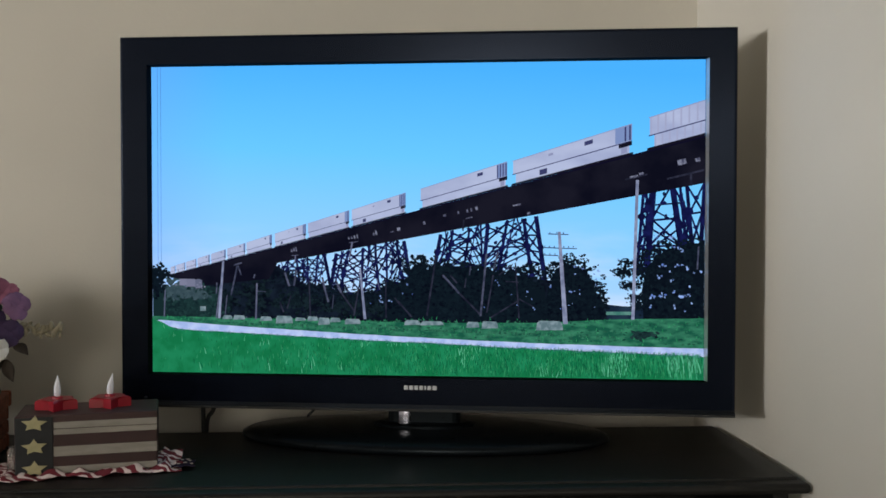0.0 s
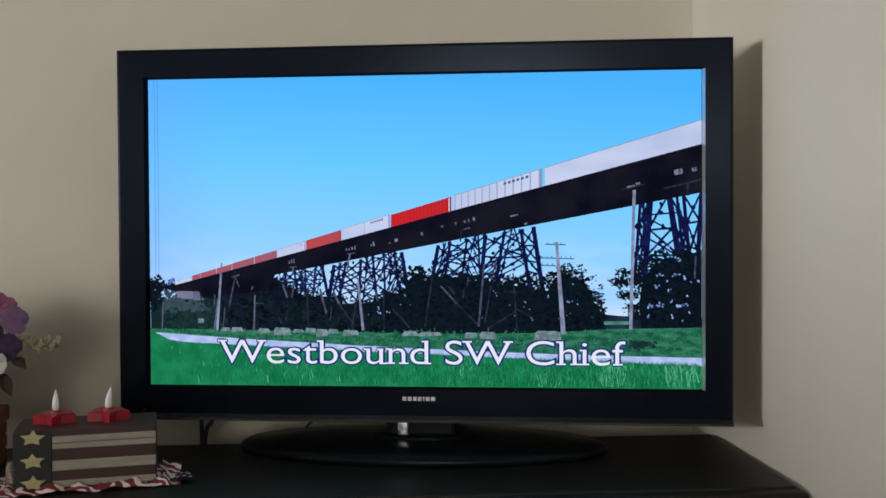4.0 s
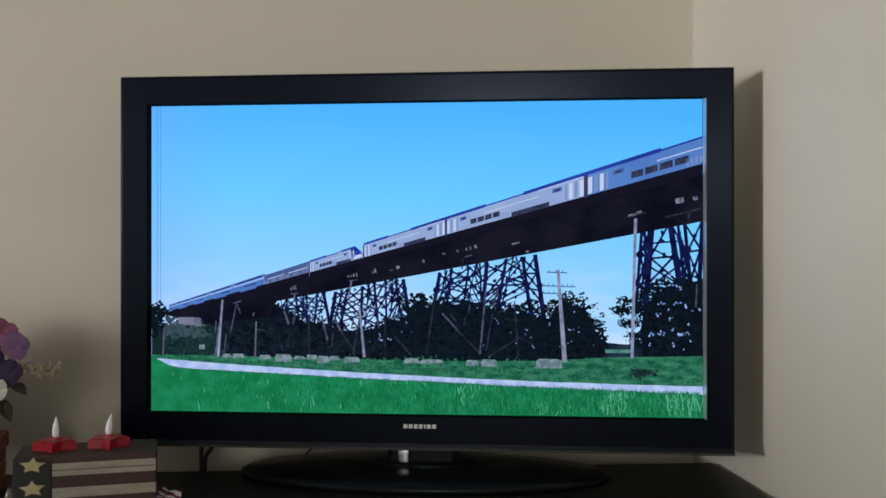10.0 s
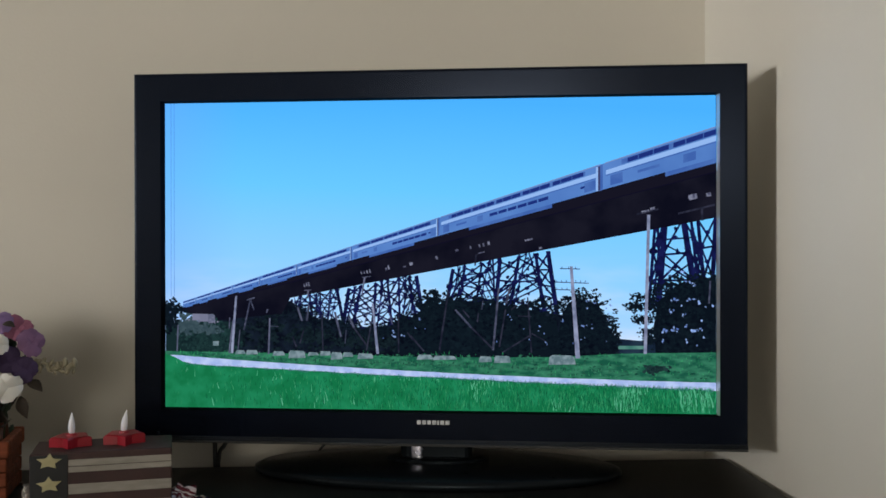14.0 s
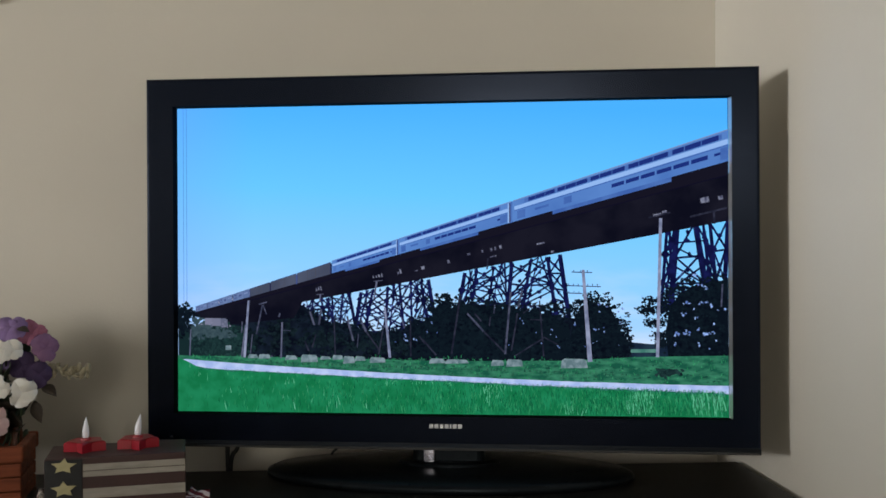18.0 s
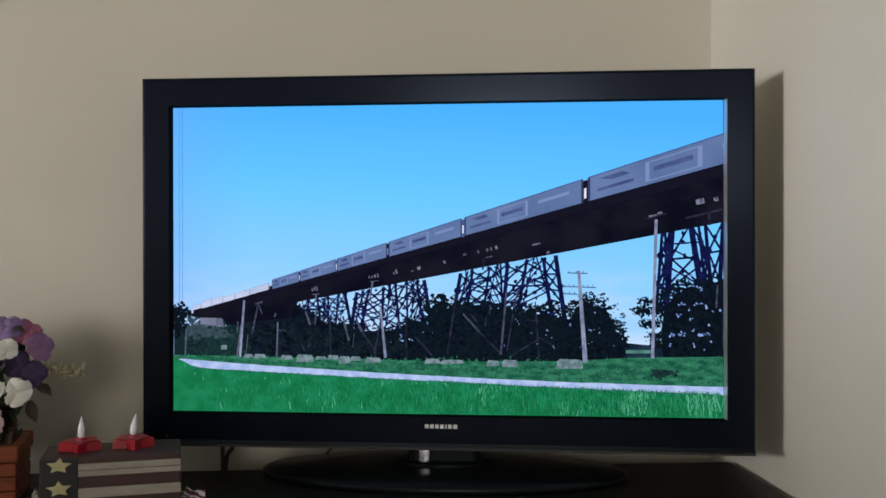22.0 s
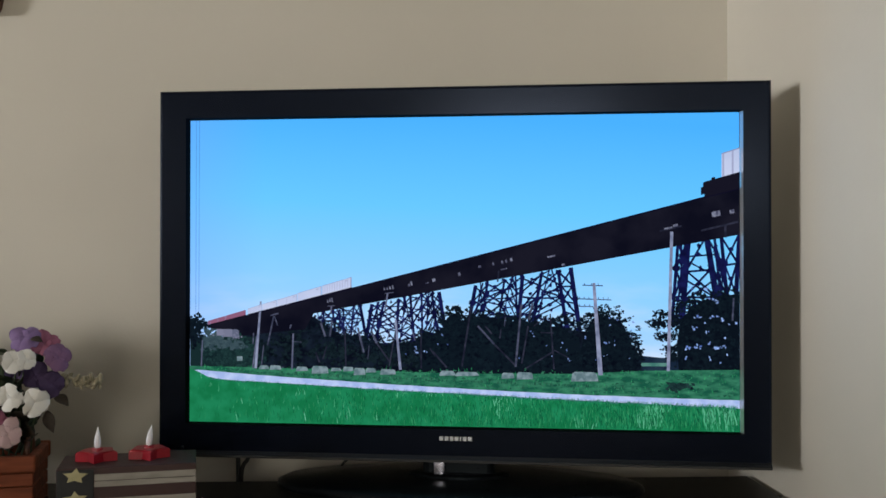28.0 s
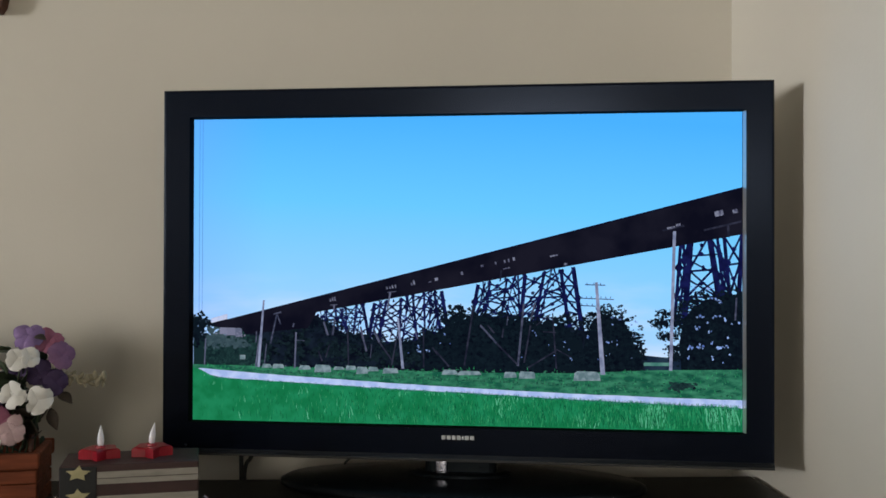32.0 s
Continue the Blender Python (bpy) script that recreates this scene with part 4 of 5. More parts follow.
def container(bm, s0, s1, h0, h1, colour, rib, ribs, up=0):
    thin = 0.0018 if ribs < 20 else 0.0012
    piece(bm, s0 + 0.004, s1 - 0.004, h0, h1, colour, up)
    for i in range(ribs):
        s = s0 + (s1 - s0) * (i + 0.5) / ribs
        piece(bm, s - thin, s + thin, h0 + 0.02, h1 - 0.02, rib, up + 1)


def end_wall(bm, s, h0, h1, colour, up):
    """The near end of a car, with its door posts."""
    piece(bm, s, s + 0.018, h0, h1 - 0.01, colour, up)
    piece(bm, s + 0.006, s + 0.009, h0, h1 - 0.03, "bright", up + 1)


def freight_cars():
    bm = bmesh.new()
    rng = random.Random(11)
    far = 20.0          # the first shot's cars stand this far up the track
    # double-stacked white containers
    stacks = [(0.02, 0.28, 0.82, 2), (0.30, 0.637, 0.84, 3), (0.715, 0.979, 0.80, 24), (1.001, 1.249, 0.78, 3), (1.258, 1.544, 0.82, 4), (1.600, 1.881, 0.86, 3), (1.890, 2.188, 0.88, 22), (2.198, 2.500, 0.90, 3), (2.525, 2.849, 0.92, 3)]
    stacks += [(2.86 + 0.31 * k, 3.15 + 0.31 * k, 0.92, 3) for k in range(7)]
    for i, (a, b, top, ribs) in enumerate(stacks):
        s0, s1 = far + a, far + b
        container(bm, s0, s1, 0.36, top, "stack", "rib", ribs if ribs > 9 else 0)
        container(bm, s0 + 0.002, s1 - 0.007, 0.05, 0.345, "stack", "rib", ribs if ribs > 9 else 0)
        piece(bm, s0 + 0.002, s1 - 0.002, 0.335, 0.362, "seam", 3)
        piece(bm, s0 + 0.002, s1 - 0.002, top - 0.014, top + 0.004, "shade", 3)
        piece(bm, s0, s1, 0.0, 0.06, "dark", 3)
        # the near end: ribbed doors above, a dark recess below
        piece(bm, s0 + 0.002, s0 + 0.030, 0.37, top - 0.015, "pale", 2)
        for k in range(4 if i % 3 else 2):
            piece(bm, s0 + 0.004 + 0.0075 * k, s0 + 0.0068 + 0.0075 * k, 0.38, top - 0.03, "seam", 4)
        piece(bm, s0 + 0.002, s0 + 0.024, 0.24, 0.345, "dark", 4)
        piece(bm, s0 + 0.010, s0 + 0.020, 0.08, 0.24, "shade", 4)
        piece(bm, s0 + 0.070, s0 + 0.086, top - 0.20, top - 0.09, "seam", 4)
        if i % 2:
            piece(bm, s1 - 0.085, s1 - 0.068, 0.10, 0.26, "seam", 4)
            piece(bm, s0 + 0.150, s0 + 0.160, top - 0.19, top - 0.12, "shade", 4)
    # red and white containers, one high
    run = [(-0.505, -0.26, "red", 0.55), (-0.26, 0.003, "white", 0.60), (0.003, 0.263, "red", 0.56), (0.263, 0.527, "white", 0.56), (0.527, 0.789, "red", 0.52), (0.789, 1.11, "red", 0.52), (1.11, 1.383, "red", 0.5), (1.383, 1.722, "red", 0.5), (1.722, 1.925, "red", 0.5), (1.925, 2.231, "white", 0.5)]
    run = [(a, b, "faded" if c == "red" and a > 0.4 else "rose" if c == "red" and a > -0.1 else c, h) for a, b, c, h in run]
    run += [(2.231 + 0.3 * i, 2.531 + 0.3 * i, "faded" if i % 3 else "white", 0.5) for i in range(9)]
    # white trailers
    cuts = [-0.505, -0.755, -1.139, -1.283, -1.439, -1.669, -1.886, -2.172, -2.393, -2.651, -2.883, -3.149, -3.366]
    while cuts[-1] > -8.2:
        cuts.append(cuts[-1] - rng.choice((0.22, 0.25, 0.27)))
    cuts.append(-8.44)
    run += [(b, a, "white", 0.58) for a, b in zip(cuts, cuts[1:])]
    # the end of the train
    run += [(a, b, c, h) for a, b, c, h in ((-8.94, -8.44, "dull", 0.5), (-9.44, -8.94, "dull", 0.5), (-9.94, -9.44, "dull", 0.5), (-10.26, -9.98, "white", 0.55), (-10.505, -10.26, "white", 0.56), (-10.784, -10.505, "white", 0.56), (-11.054, -10.784, "white", 0.60), (-11.32, -11.054, "white", 0.60))]
    for i, (a, b, colour, top) in enumerate(run):
        hard = colour == "red"
        rib = {"red": "red_rib", "faded": "faded_rib", "rose": "faded_rib"}.get(colour, "rib")
        container(bm, a - 0.001, b + 0.001, 0.0, top, colour, rib, 18 if hard else 8 if colour in ("faded", "rose") else (0, 1, 0, 12)[i % 4])
        piece(bm, a + 0.003, b - 0.003, top - 0.02, top, "shade" if colour == "white" else rib, 2)
        if hard:
            end_wall(bm, a + 0.003, 0.02, top, rib, 2)
        elif colour == "white":
            piece(bm, a + 0.003, a + 0.009, 0.02, top - 0.01, "shade", 2)
            if i % 3 == 1 and a > -8:
                for k in range(6):
                    piece(bm, a + 0.035 + 0.011 * k, a + 0.042 + 0.011 * k, top - 0.17, top - 0.09, "mark", 3)
            else:
                piece(bm, a + 0.03, a + 0.055, top - 0.16, top - 0.10, "rib", 3)
        piece(bm, a, b, -0.02, 0.03, "dark", 3)
    return bm


def passenger_cars():
    bm = bmesh.new()
    # four engines, noses to both ends
    for i in range(4):
        s0, s1 = 6.72 + 0.361 * i, 6.72 + 0.361 * (i + 1)
        piece(bm, s0, s1, -0.02, 0.24, "dark", 21)
        nose = 0.05 if i in (0, 3) else 0.0
        piece(bm, s0 + nose, s1, 0.23, 0.84, "loco" if i else "silver", 20)
        # the blue roof band is broken by the raised middle of the hood
        piece(bm, s0 + nose, s0 + 0.135, 0.80, 0.90, "blue", 21)
        piece(bm, s0 + 0.135, s0 + 0.235, 0.815, 0.86, "blue", 21)
        piece(bm, s0 + 0.235, s1, 0.80, 0.90, "blue", 21)
        piece(bm, s0 + nose, s0 + nose + 0.10, 0.775, 0.80, "loco_white", 21)
        for end, step in ((s0 + nose, 1), (s1, -1)):
            for k, w, tone in ((0.004, 0.008, "loco_white"), (0.016, 0.006, "pale"), (0.026, 0.007, "loco_white"), (0.037, 0.004, "pale")):
                a, b = sorted((end + step * k, end + step * (k + w)))
                piece(bm, a, b, 0.27, 0.72, tone, 22)
            a, b = sorted((end + step * 0.048, end + step * 0.068))
            piece(bm, a, b, 0.58, 0.70, "panel", 22)
            piece(bm, a + 0.004, b - 0.004, 0.60, 0.68, "seam", 23)
        if nose:
            for outline, tone, up in (((( 0.0, 0.25), (0.010, 0.50), (0.022, 0.62), (0.05, 0.90), (0.075, 0.90), (0.075, 0.55), (0.06, 0.25)), "blue", 22), (((0.004, 0.27), (0.010, 0.44), (0.052, 0.44), (0.055, 0.27)), "loco_white", 23), (((0.022, 0.63), (0.038, 0.78), (0.056, 0.78), (0.056, 0.66)), "glass", 24)):
                ring = [bm.verts.new((s0 + a, -LAYER * (20 + up), h)) for a, h in outline]
                bm.faces.new(ring).material_index = TC_NAMES.index(tone)
        # radiator panes near one end, the dark tank below the other
        for k in range(4):
            piece(bm, s1 - 0.165 + 0.022 * k, s1 - 0.146 + 0.022 * k, 0.36, 0.53, "grille", 22)
        piece(bm, s0 + 0.075, s0 + 0.165, 0.22, 0.37, "grille", 22)
        for k in range(5):
            piece(bm, s0 + 0.172 + 0.006 * k, s0 + 0.175 + 0.006 * k, 0.28, 0.44, "pale", 22)
        piece(bm, s0 + 0.10, s1 - 0.12, 0.60, 0.625, "loco_white", 21)
        piece(bm, s1 - 0.004, s1 + 0.004, 0.2, 0.80, "seam", 24)
    # two baggage cars
    for i in range(2):
        s0, s1 = 8.165 + 0.215 * i, 8.165 + 0.215 * (i + 1)
        piece(bm, s0, s1, 0.25, 0.87, "baggage", 20)
        piece(bm, s0, s1, 0.25, 0.50, "baggage_low", 21)
        piece(bm, s0, s1, 0.835, 0.87, "roof_dark", 21)
        piece(bm, s0 + 0.010, s1 - 0.018, 0.500, 0.525, "glass", 21)
        piece(bm, s0 + 0.022, s1 - 0.030, 0.528, 0.575, "loco_white", 22)
        piece(bm, s0 + 0.012, s0 + 0.024, 0.52, 0.66, "pale", 23)
        for k in (0.3, 0.68):
            piece(bm, s0 + 0.215 * k, s0 + 0.215 * k + 0.022, 0.28, 0.49, "baggage", 22)
        piece(bm, s0, s0 + 0.006, 0.27, 0.86, "seam", 23)
        piece(bm, s0 + 0.006, s0 + 0.010, 0.30, 0.82, "pale", 23)
        piece(bm, s0, s1, -0.02, 0.26, "dark", 21)
    # ten two-level coaches
    for i in range(10):
        s0, s1 = 8.595 + 0.4395 * i, 8.595 + 0.4395 * (i + 1)
        length = s1 - s0
        piece(bm, s0, s1, 0.27, 0.985, "silver", 20)
        piece(bm, s0 + 0.003, s1 - 0.003, 0.975, 1.0, "pale", 21)
        piece(bm, s0 + 0.006, s1 - 0.006, 0.665, 0.785, "stripe", 21)
        piece(bm, s0 + 0.006, s1 - 0.006, 0.632, 0.652, "roof", 21)
        # upper windows in groups, with slim posts between the panes
        piece(bm, s0 + 0.034, s1 - 0.034, 0.815, 0.935, "panel", 21)
        for k in range(15):
            a = s0 + 0.038 + (length - 0.076) * k / 15
            piece(bm, a, a + (length - 0.076) / 15 * (0.95 if k % 3 != 2 else 0.72), 0.815, 0.935, "glass", 22)
        lo = 0.12 if i % 2 else 0.26
        for k in range(6):
            a = s0 + length * (lo + 0.36 * k / 6)
            piece(bm, a, a + length * 0.053, 0.450, 0.550, "glass", 21)
        piece(bm, s0 + length * 0.66, s0 + length * 0.70, 0.38, 0.58, "panel", 21)
        piece(bm, s0 + length * 0.78, s0 + length * 0.86, 0.46, 0.53, "panel", 21)
        piece(bm, s0 + length * 0.08, s0 + length * 0.10, 0.47, 0.53, "glass", 21)
        # door wells at the ends, the gap between coaches, and the low skirt
        for a in (s0 + 0.014, s1 - 0.036):
            piece(bm, a, a + 0.022, 0.34, 0.61, "panel", 21)
        piece(bm, s0, s0 + 0.005, 0.27, 0.97, "panel", 23)
        piece(bm, s0 + 0.005, s0 + 0.009, 0.29, 0.95, "seam", 24)
        piece(bm, s0 + 0.009, s0 + 0.013, 0.29, 0.95, "stripe", 23)
        piece(bm, s0 + length * 0.24, s1 - length * 0.24, 0.17, 0.28, "panel", 22)
        piece(bm, s0, s1, -0.02, 0.28, "dark", 21)
    # nine express cars, the first three brown
    for i in range(9):
        s0, s1 = 12.99 + 0.332 * i, 12.99 + 0.332 * (i + 1)
        length = s1 - s0
        body = "brown" if i < 3 else "grey"
        piece(bm, s0 + 0.010, s1, 0.25, 0.95, body, 20)
        piece(bm, s0 + 0.014, s1, 0.92, 0.95, "baggage", 21)
        piece(bm, s0, s1, -0.02, 0.26, "dark", 21)
        piece(bm, s0, s0 + 0.010, 0.22, 0.88, "baggage" if i % 2 else "dark", 22)
        piece(bm, s0 + 0.010, s0 + 0.014, 0.26, 0.93, "seam", 22)
        piece(bm, s1 - 0.005, s1, 0.26, 0.93, "seam", 22)
        if i >= 3:
            piece(bm, s0 + 0.003, s0 + 0.008, 0.36, 0.66, "bright" if i % 3 else "pale", 23)
        piece(bm, s0 + length * 0.42, s0 + length * 0.68, 0.34, 0.84, "slat" if i < 3 else "pale", 21)
        piece(bm, s0 + length * 0.44, s0 + length * 0.66, 0.37, 0.81, body, 22)
        if i >= 3:
            piece(bm, s0 + length * 0.46, s0 + length * 0.64, 0.56, 0.68, "mark", 23)
            piece(bm, s0 + length * 0.12, s0 + length * 0.34, 0.62, 0.72, "pale", 21)
            f = bm.faces.new([bm.verts.new((s0 + length * a, -LAYER * 42, h)) for a, h in ((0.76, 0.70), (0.80, 0.82), (0.93, 0.80), (0.85, 0.68))])
            f.material_index = TC_NAMES.index("mark")
            piece(bm, s0 + length * 0.74, s0 + length * 0.94, 0.46, 0.54, "mark", 21)
        else:
            for k in range(14):
                piece(bm, s0 + length * (0.08 + 0.066 * k), s0 + length * (0.086 + 0.066 * k), 0.30, 0.90, "slat", 23)
    # white containers on flat cars to the end
    for s0, s1, h0, h1, ribs in ((16.005, 16.30, 0.28, 0.80, 18), (16.30, 16.573, 0.26, 0.78, 0), (16.573, 16.843, 0.26, 0.80, 0), (16.843, 17.12, 0.26, 0.97, 8), (17.12, 17.405, 0.26, 1.0, 3), (17.43, 17.68, 0.33, 0.90, 20)):
        container(bm, s0, s1, h0, h1, "white", "rib", ribs, 20)
        piece(bm, s0 + 0.004, s1 - 0.004, h1 - 0.025, h1, "shade", 22)
        end_wall(bm, s0 + 0.004, h0, h1, "shade", 23)
        piece(bm, s0 - 0.02, s1 + 0.02, -0.02, h0 + 0.02, "dark", 24)
    piece(bm, 15.97, 16.02, -0.02, 0.52, "dark", 24)
    for k in range(2):
        piece(bm, 17.685 + 0.012 * k, 17.690 + 0.012 * k, 0.10, 0.40 - 0.06 * (k % 2), "dark", 25)
    piece(bm, 17.66, 17.705, 0.06, 0.24, "dark", 24)
    piece(bm, 17.41, 17.46, 0.0, 0.24, "dark", 24)
    return bm


def track_perspective():
    """Lays (distance, height) along the track on the panel; the train's own slide moves it on."""
    g = bpy.data.node_groups.new("track_perspective", "GeometryNodeTree")
    g.interface.new_socket("Geometry", in_out="INPUT", socket_type="NodeSocketGeometry")
    g.interface.new_socket("Geometry", in_out="OUTPUT", socket_type="NodeSocketGeometry")
    n, l = g.nodes, g.links
    gin, gout = n.new("NodeGroupInput"), n.new("NodeGroupOutput")
    where, info = n.new("GeometryNodeSelfObject"), n.new("GeometryNodeObjectInfo")
    info.transform_space = "ORIGINAL"
    l.new(where.outputs[0], info.inputs["Object"])
    loc, pos = n.new("ShaderNodeSeparateXYZ"), n.new("ShaderNodeSeparateXYZ")
    p = n.new("GeometryNodeInputPosition")
    l.new(info.outputs["Location"], loc.inputs[0])
    l.new(p.outputs[0], pos.inputs[0])

    def calc(op, a, b=0.0, c=0.0):
        m = n.new("ShaderNodeMath")
        m.operation = op
        for i, v in enumerate((a, b, c)):
            if isinstance(v, float):
                m.inputs[i].default_value = v
            else:
                l.new(v, m.inputs[i])
        return m.outputs[0]

    slide = calc("MULTIPLY", loc.outputs["X"], 1 / math.cos(radians(TV_TURN)))
    s = calc("MAXIMUM", calc("MULTIPLY_ADD", slide, GEAR, pos.outputs["X"]), 0.3)
    reach = calc("DIVIDE", 1.0, s)
    x = calc("MINIMUM", calc("MAXIMUM", calc("ADD", reach, VANISH), -0.432), SW / 2 - 0.0005)
    size = calc("MULTIPLY", calc("SUBTRACT", x, VANISH), 0.065)
    z = calc("MULTIPLY_ADD", x, 0.258, 0.1373 - 0.258 * 0.4633)
    z = calc("MULTIPLY_ADD", pos.outputs["Z"], size, z)
    out = n.new("ShaderNodeCombineXYZ")
    l.new(calc("SUBTRACT", x, slide), out.inputs["X"])
    l.new(pos.outputs["Y"], out.inputs["Y"])
    l.new(z, out.inputs["Z"])
    move = n.new("GeometryNodeSetPosition")
    l.new(gin.outputs[0], move.inputs["Geometry"])
    l.new(out.outputs[0], move.inputs["Position"])
    l.new(move.outputs[0], gout.inputs[0])
    return g


perspective = track_perspective()
freight_train = picture("picture_freight_train", freight_cars(), list(TC.values()), "container freight train rolling away along the bridge")
passenger_train = picture("picture_passenger_train", passenger_cars(), list(TC.values()), "silver and blue passenger train coming along the bridge")
for train in (freight_train, passenger_train):
    train.modifiers.new("along the track", "NODES").node_group = perspective


def lettering(body, size, offset):
    data = bpy.data.curves.new("lettering", "FONT")
    data.body, data.size, data.offset = body, size, offset
    ob = new("lettering", data)
    made = bpy.data.meshes.new_from_object(ob)
    bpy.data.objects.remove(ob)
    return made


def build_caption():
    """White title with slab serifs and a dark blue outline."""
    body, size = "Westbound SW Chief", 0.058
    face, edge = lettering(body, size, -0.0002), lettering(body, size, 0.0022)
    xs = [v.co.x for v in face.vertices]
    left, wide = min(xs), 0.682 / (max(xs) - min(xs))
    bm = bmesh.new()
    for data, lift, slot in ((edge, 0.0, 1), (face, 0.0003, 0)):
        at = len(bm.faces)
        data.transform(Matrix.Translation((0, 0, lift)))
        bm.from_mesh(data)
        bm.faces.ensure_lookup_table()
        for f in bm.faces[at:]:
            f.material_index = slot

    def slab(x0, x1, y0, y1):
        for grow, lift, slot in ((0.0012, 0.0001, 1), (0.0, 0.0004, 0)):
            f = bm.faces.new([bm.verts.new((x, y, lift)) for x, y in ((x0 - grow, y0 - grow), (x1 + grow, y0 - grow), (x1 + grow, y1 + grow), (x0 - grow, y1 + grow))])
            f.material_index = slot

    # serifs: (share of the letter's width, share of its height, reach to both sides)
    serifs = {"W": ((0.06, 1, 1, 1), (0.94, 1, 1, 1)), "b": ((0.09, 1, 1, 0),), "u": ((0.09, 1, 1, 0), (0.91, 1, 1, 0), (0.91, 0, 0, 1)), "n": ((0.09, 1, 1, 0), (0.09, 0, 1, 1), (0.91, 0, 1, 1)), "d": ((0.91, 1, 1, 0), (0.91, 0, 0, 1)), "h": ((0.09, 1, 1, 0), (0.09, 0, 1, 1), (0.91, 0, 1, 1)), "i": ((0.5, 0.70, 1, 0), (0.5, 0, 1, 1)), "f": ((0.42, 0, 1, 1),)}
    end = lambda part_of: max(v.co.x for v in lettering(part_of + "|", size, -0.0002).vertices)
    start = end("")
    for i, letter in enumerate(body):
        glyph = lettering(letter, size, -0.0002)
        if letter not in serifs:
            continue
        pen = end(body[:i]) - start
        gx, gy = [v.co.x for v in glyph.vertices], [v.co.y for v in glyph.vertices]
        for fx, fy, l_, r_ in serifs[letter]:
            x = pen + min(gx) + (max(gx) - min(gx)) * fx
            y = min(gy) + (max(gy) - min(gy)) * fy
            up = -0.0026 if fy > 0.5 else 0.0
            slab(x - 0.0025 - 0.0036 * l_, x + 0.0025 + 0.0036 * r_, y + up, y + up + 0.0026)
    bmesh.ops.translate(bm, verts=bm.verts[:], vec=(-left - 0.341 / wide, 0, 0))
    bmesh.ops.scale(bm, verts=bm.verts[:], vec=(wide, 1, 1))
    bmesh.ops.rotate(bm, verts=bm.verts[:], matrix=Matrix.Rotation(radians(90), 3, "X"))
    return picture("picture_caption", bm, [shown("shown_caption", (226, 230, 246)), shown("shown_caption_edge", (24, 40, 110))], "white serif title with a dark blue outline")


caption = build_caption()


# ---- the flag block with its candles, on a printed cloth ----
BLOCK = pose(-0.601, -0.178, DRESSER_TOP + 0.004, 0, 0, 11.8)


def star_outline(r, inner=0.42, points=5, turn=90.0):
    pts = []
    for i in range(points * 2):
        a = radians(turn) + math.pi * i / points
        k = r if i % 2 == 0 else r * inner
        pts.append((k * math.cos(a), k * math.sin(a)))
    return pts


def upright(bm):
    """Turns a flat solid so that its top faces the front."""
    bmesh.ops.rotate(bm, verts=bm.verts[:], matrix=Matrix.Rotation(radians(90), 3, "X"))
    return bm


def build_block():
    t = thing("flag_block", BLOCK, "wooden block painted as a worn flag with stars", "decoration")
    w, d, h, f = 0.2005, 0.105, 0.087, 0.053
    part("body", boxed(0, w, 0, d, 0, h, 0.0025), M["maroon"], t, "dark maroon painted wood")
    part("star_field", boxed(0.001, f, -0.0016, 0.001, 0.001, h - 0.002, 0.0008, 1), M["navy"], t, "dark navy painted field")
    bands = ((0.115, 0.225), (0.235, 0.33), (0.53, 0.70), (0.87, 0.985))
    for a, b in bands:
        part("stripe", boxed(f + 0.0008, w - 0.0005, -0.0014, 0.001, h * (1 - b), h * (1 - a), 0.0006, 1), M["cream"], t, "aged cream stripe")
    for z, turn in ((0.0765, 86), (0.0425, 93), (0.0100, 90)):
        s = part("star", upright(prism(star_outline(0.0182, 0.46, 5, turn), 0.0, 0.0042, 0.0010)), M["star"], t, "pale yellow wooden star")
        s.location = (0.0275, -0.0012, z)
        s.scale = (1, 1, 0.66)


def build_candle(where, turn, bend):
    t = thing("tealight", where, "unlit red star-shaped electric tealight on the block", "candle", "tealights on the block")
    part("cup", prism(star_outline(0.0325, 0.56, 5, turn), 0.0, 0.0155, 0.004, 4), M["red_wax"], t, "glossy red star-shaped cup")
    part("collar", lathe([(0.0085, 0.0150), (0.008, 0.0178), (0.0065, 0.0188)], 20), M["red_wax"], t)
    bm = lathe([(0.0055, 0.0), (0.0075, 0.006), (0.0078, 0.012), (0.0068, 0.019), (0.0046, 0.026), (0.0024, 0.032), (0.0006, 0.037)], 18)
    for v in bm.verts:
        v.co.x += bend * (v.co.z / 0.037) ** 2
    fl = part("flame_bulb", bm, M["flame"], t, "frosted white flame-shaped bulb", True)
    fl.location = (0, 0, 0.0172)
    fl.scale = (0.66, 0.66, 0.90)


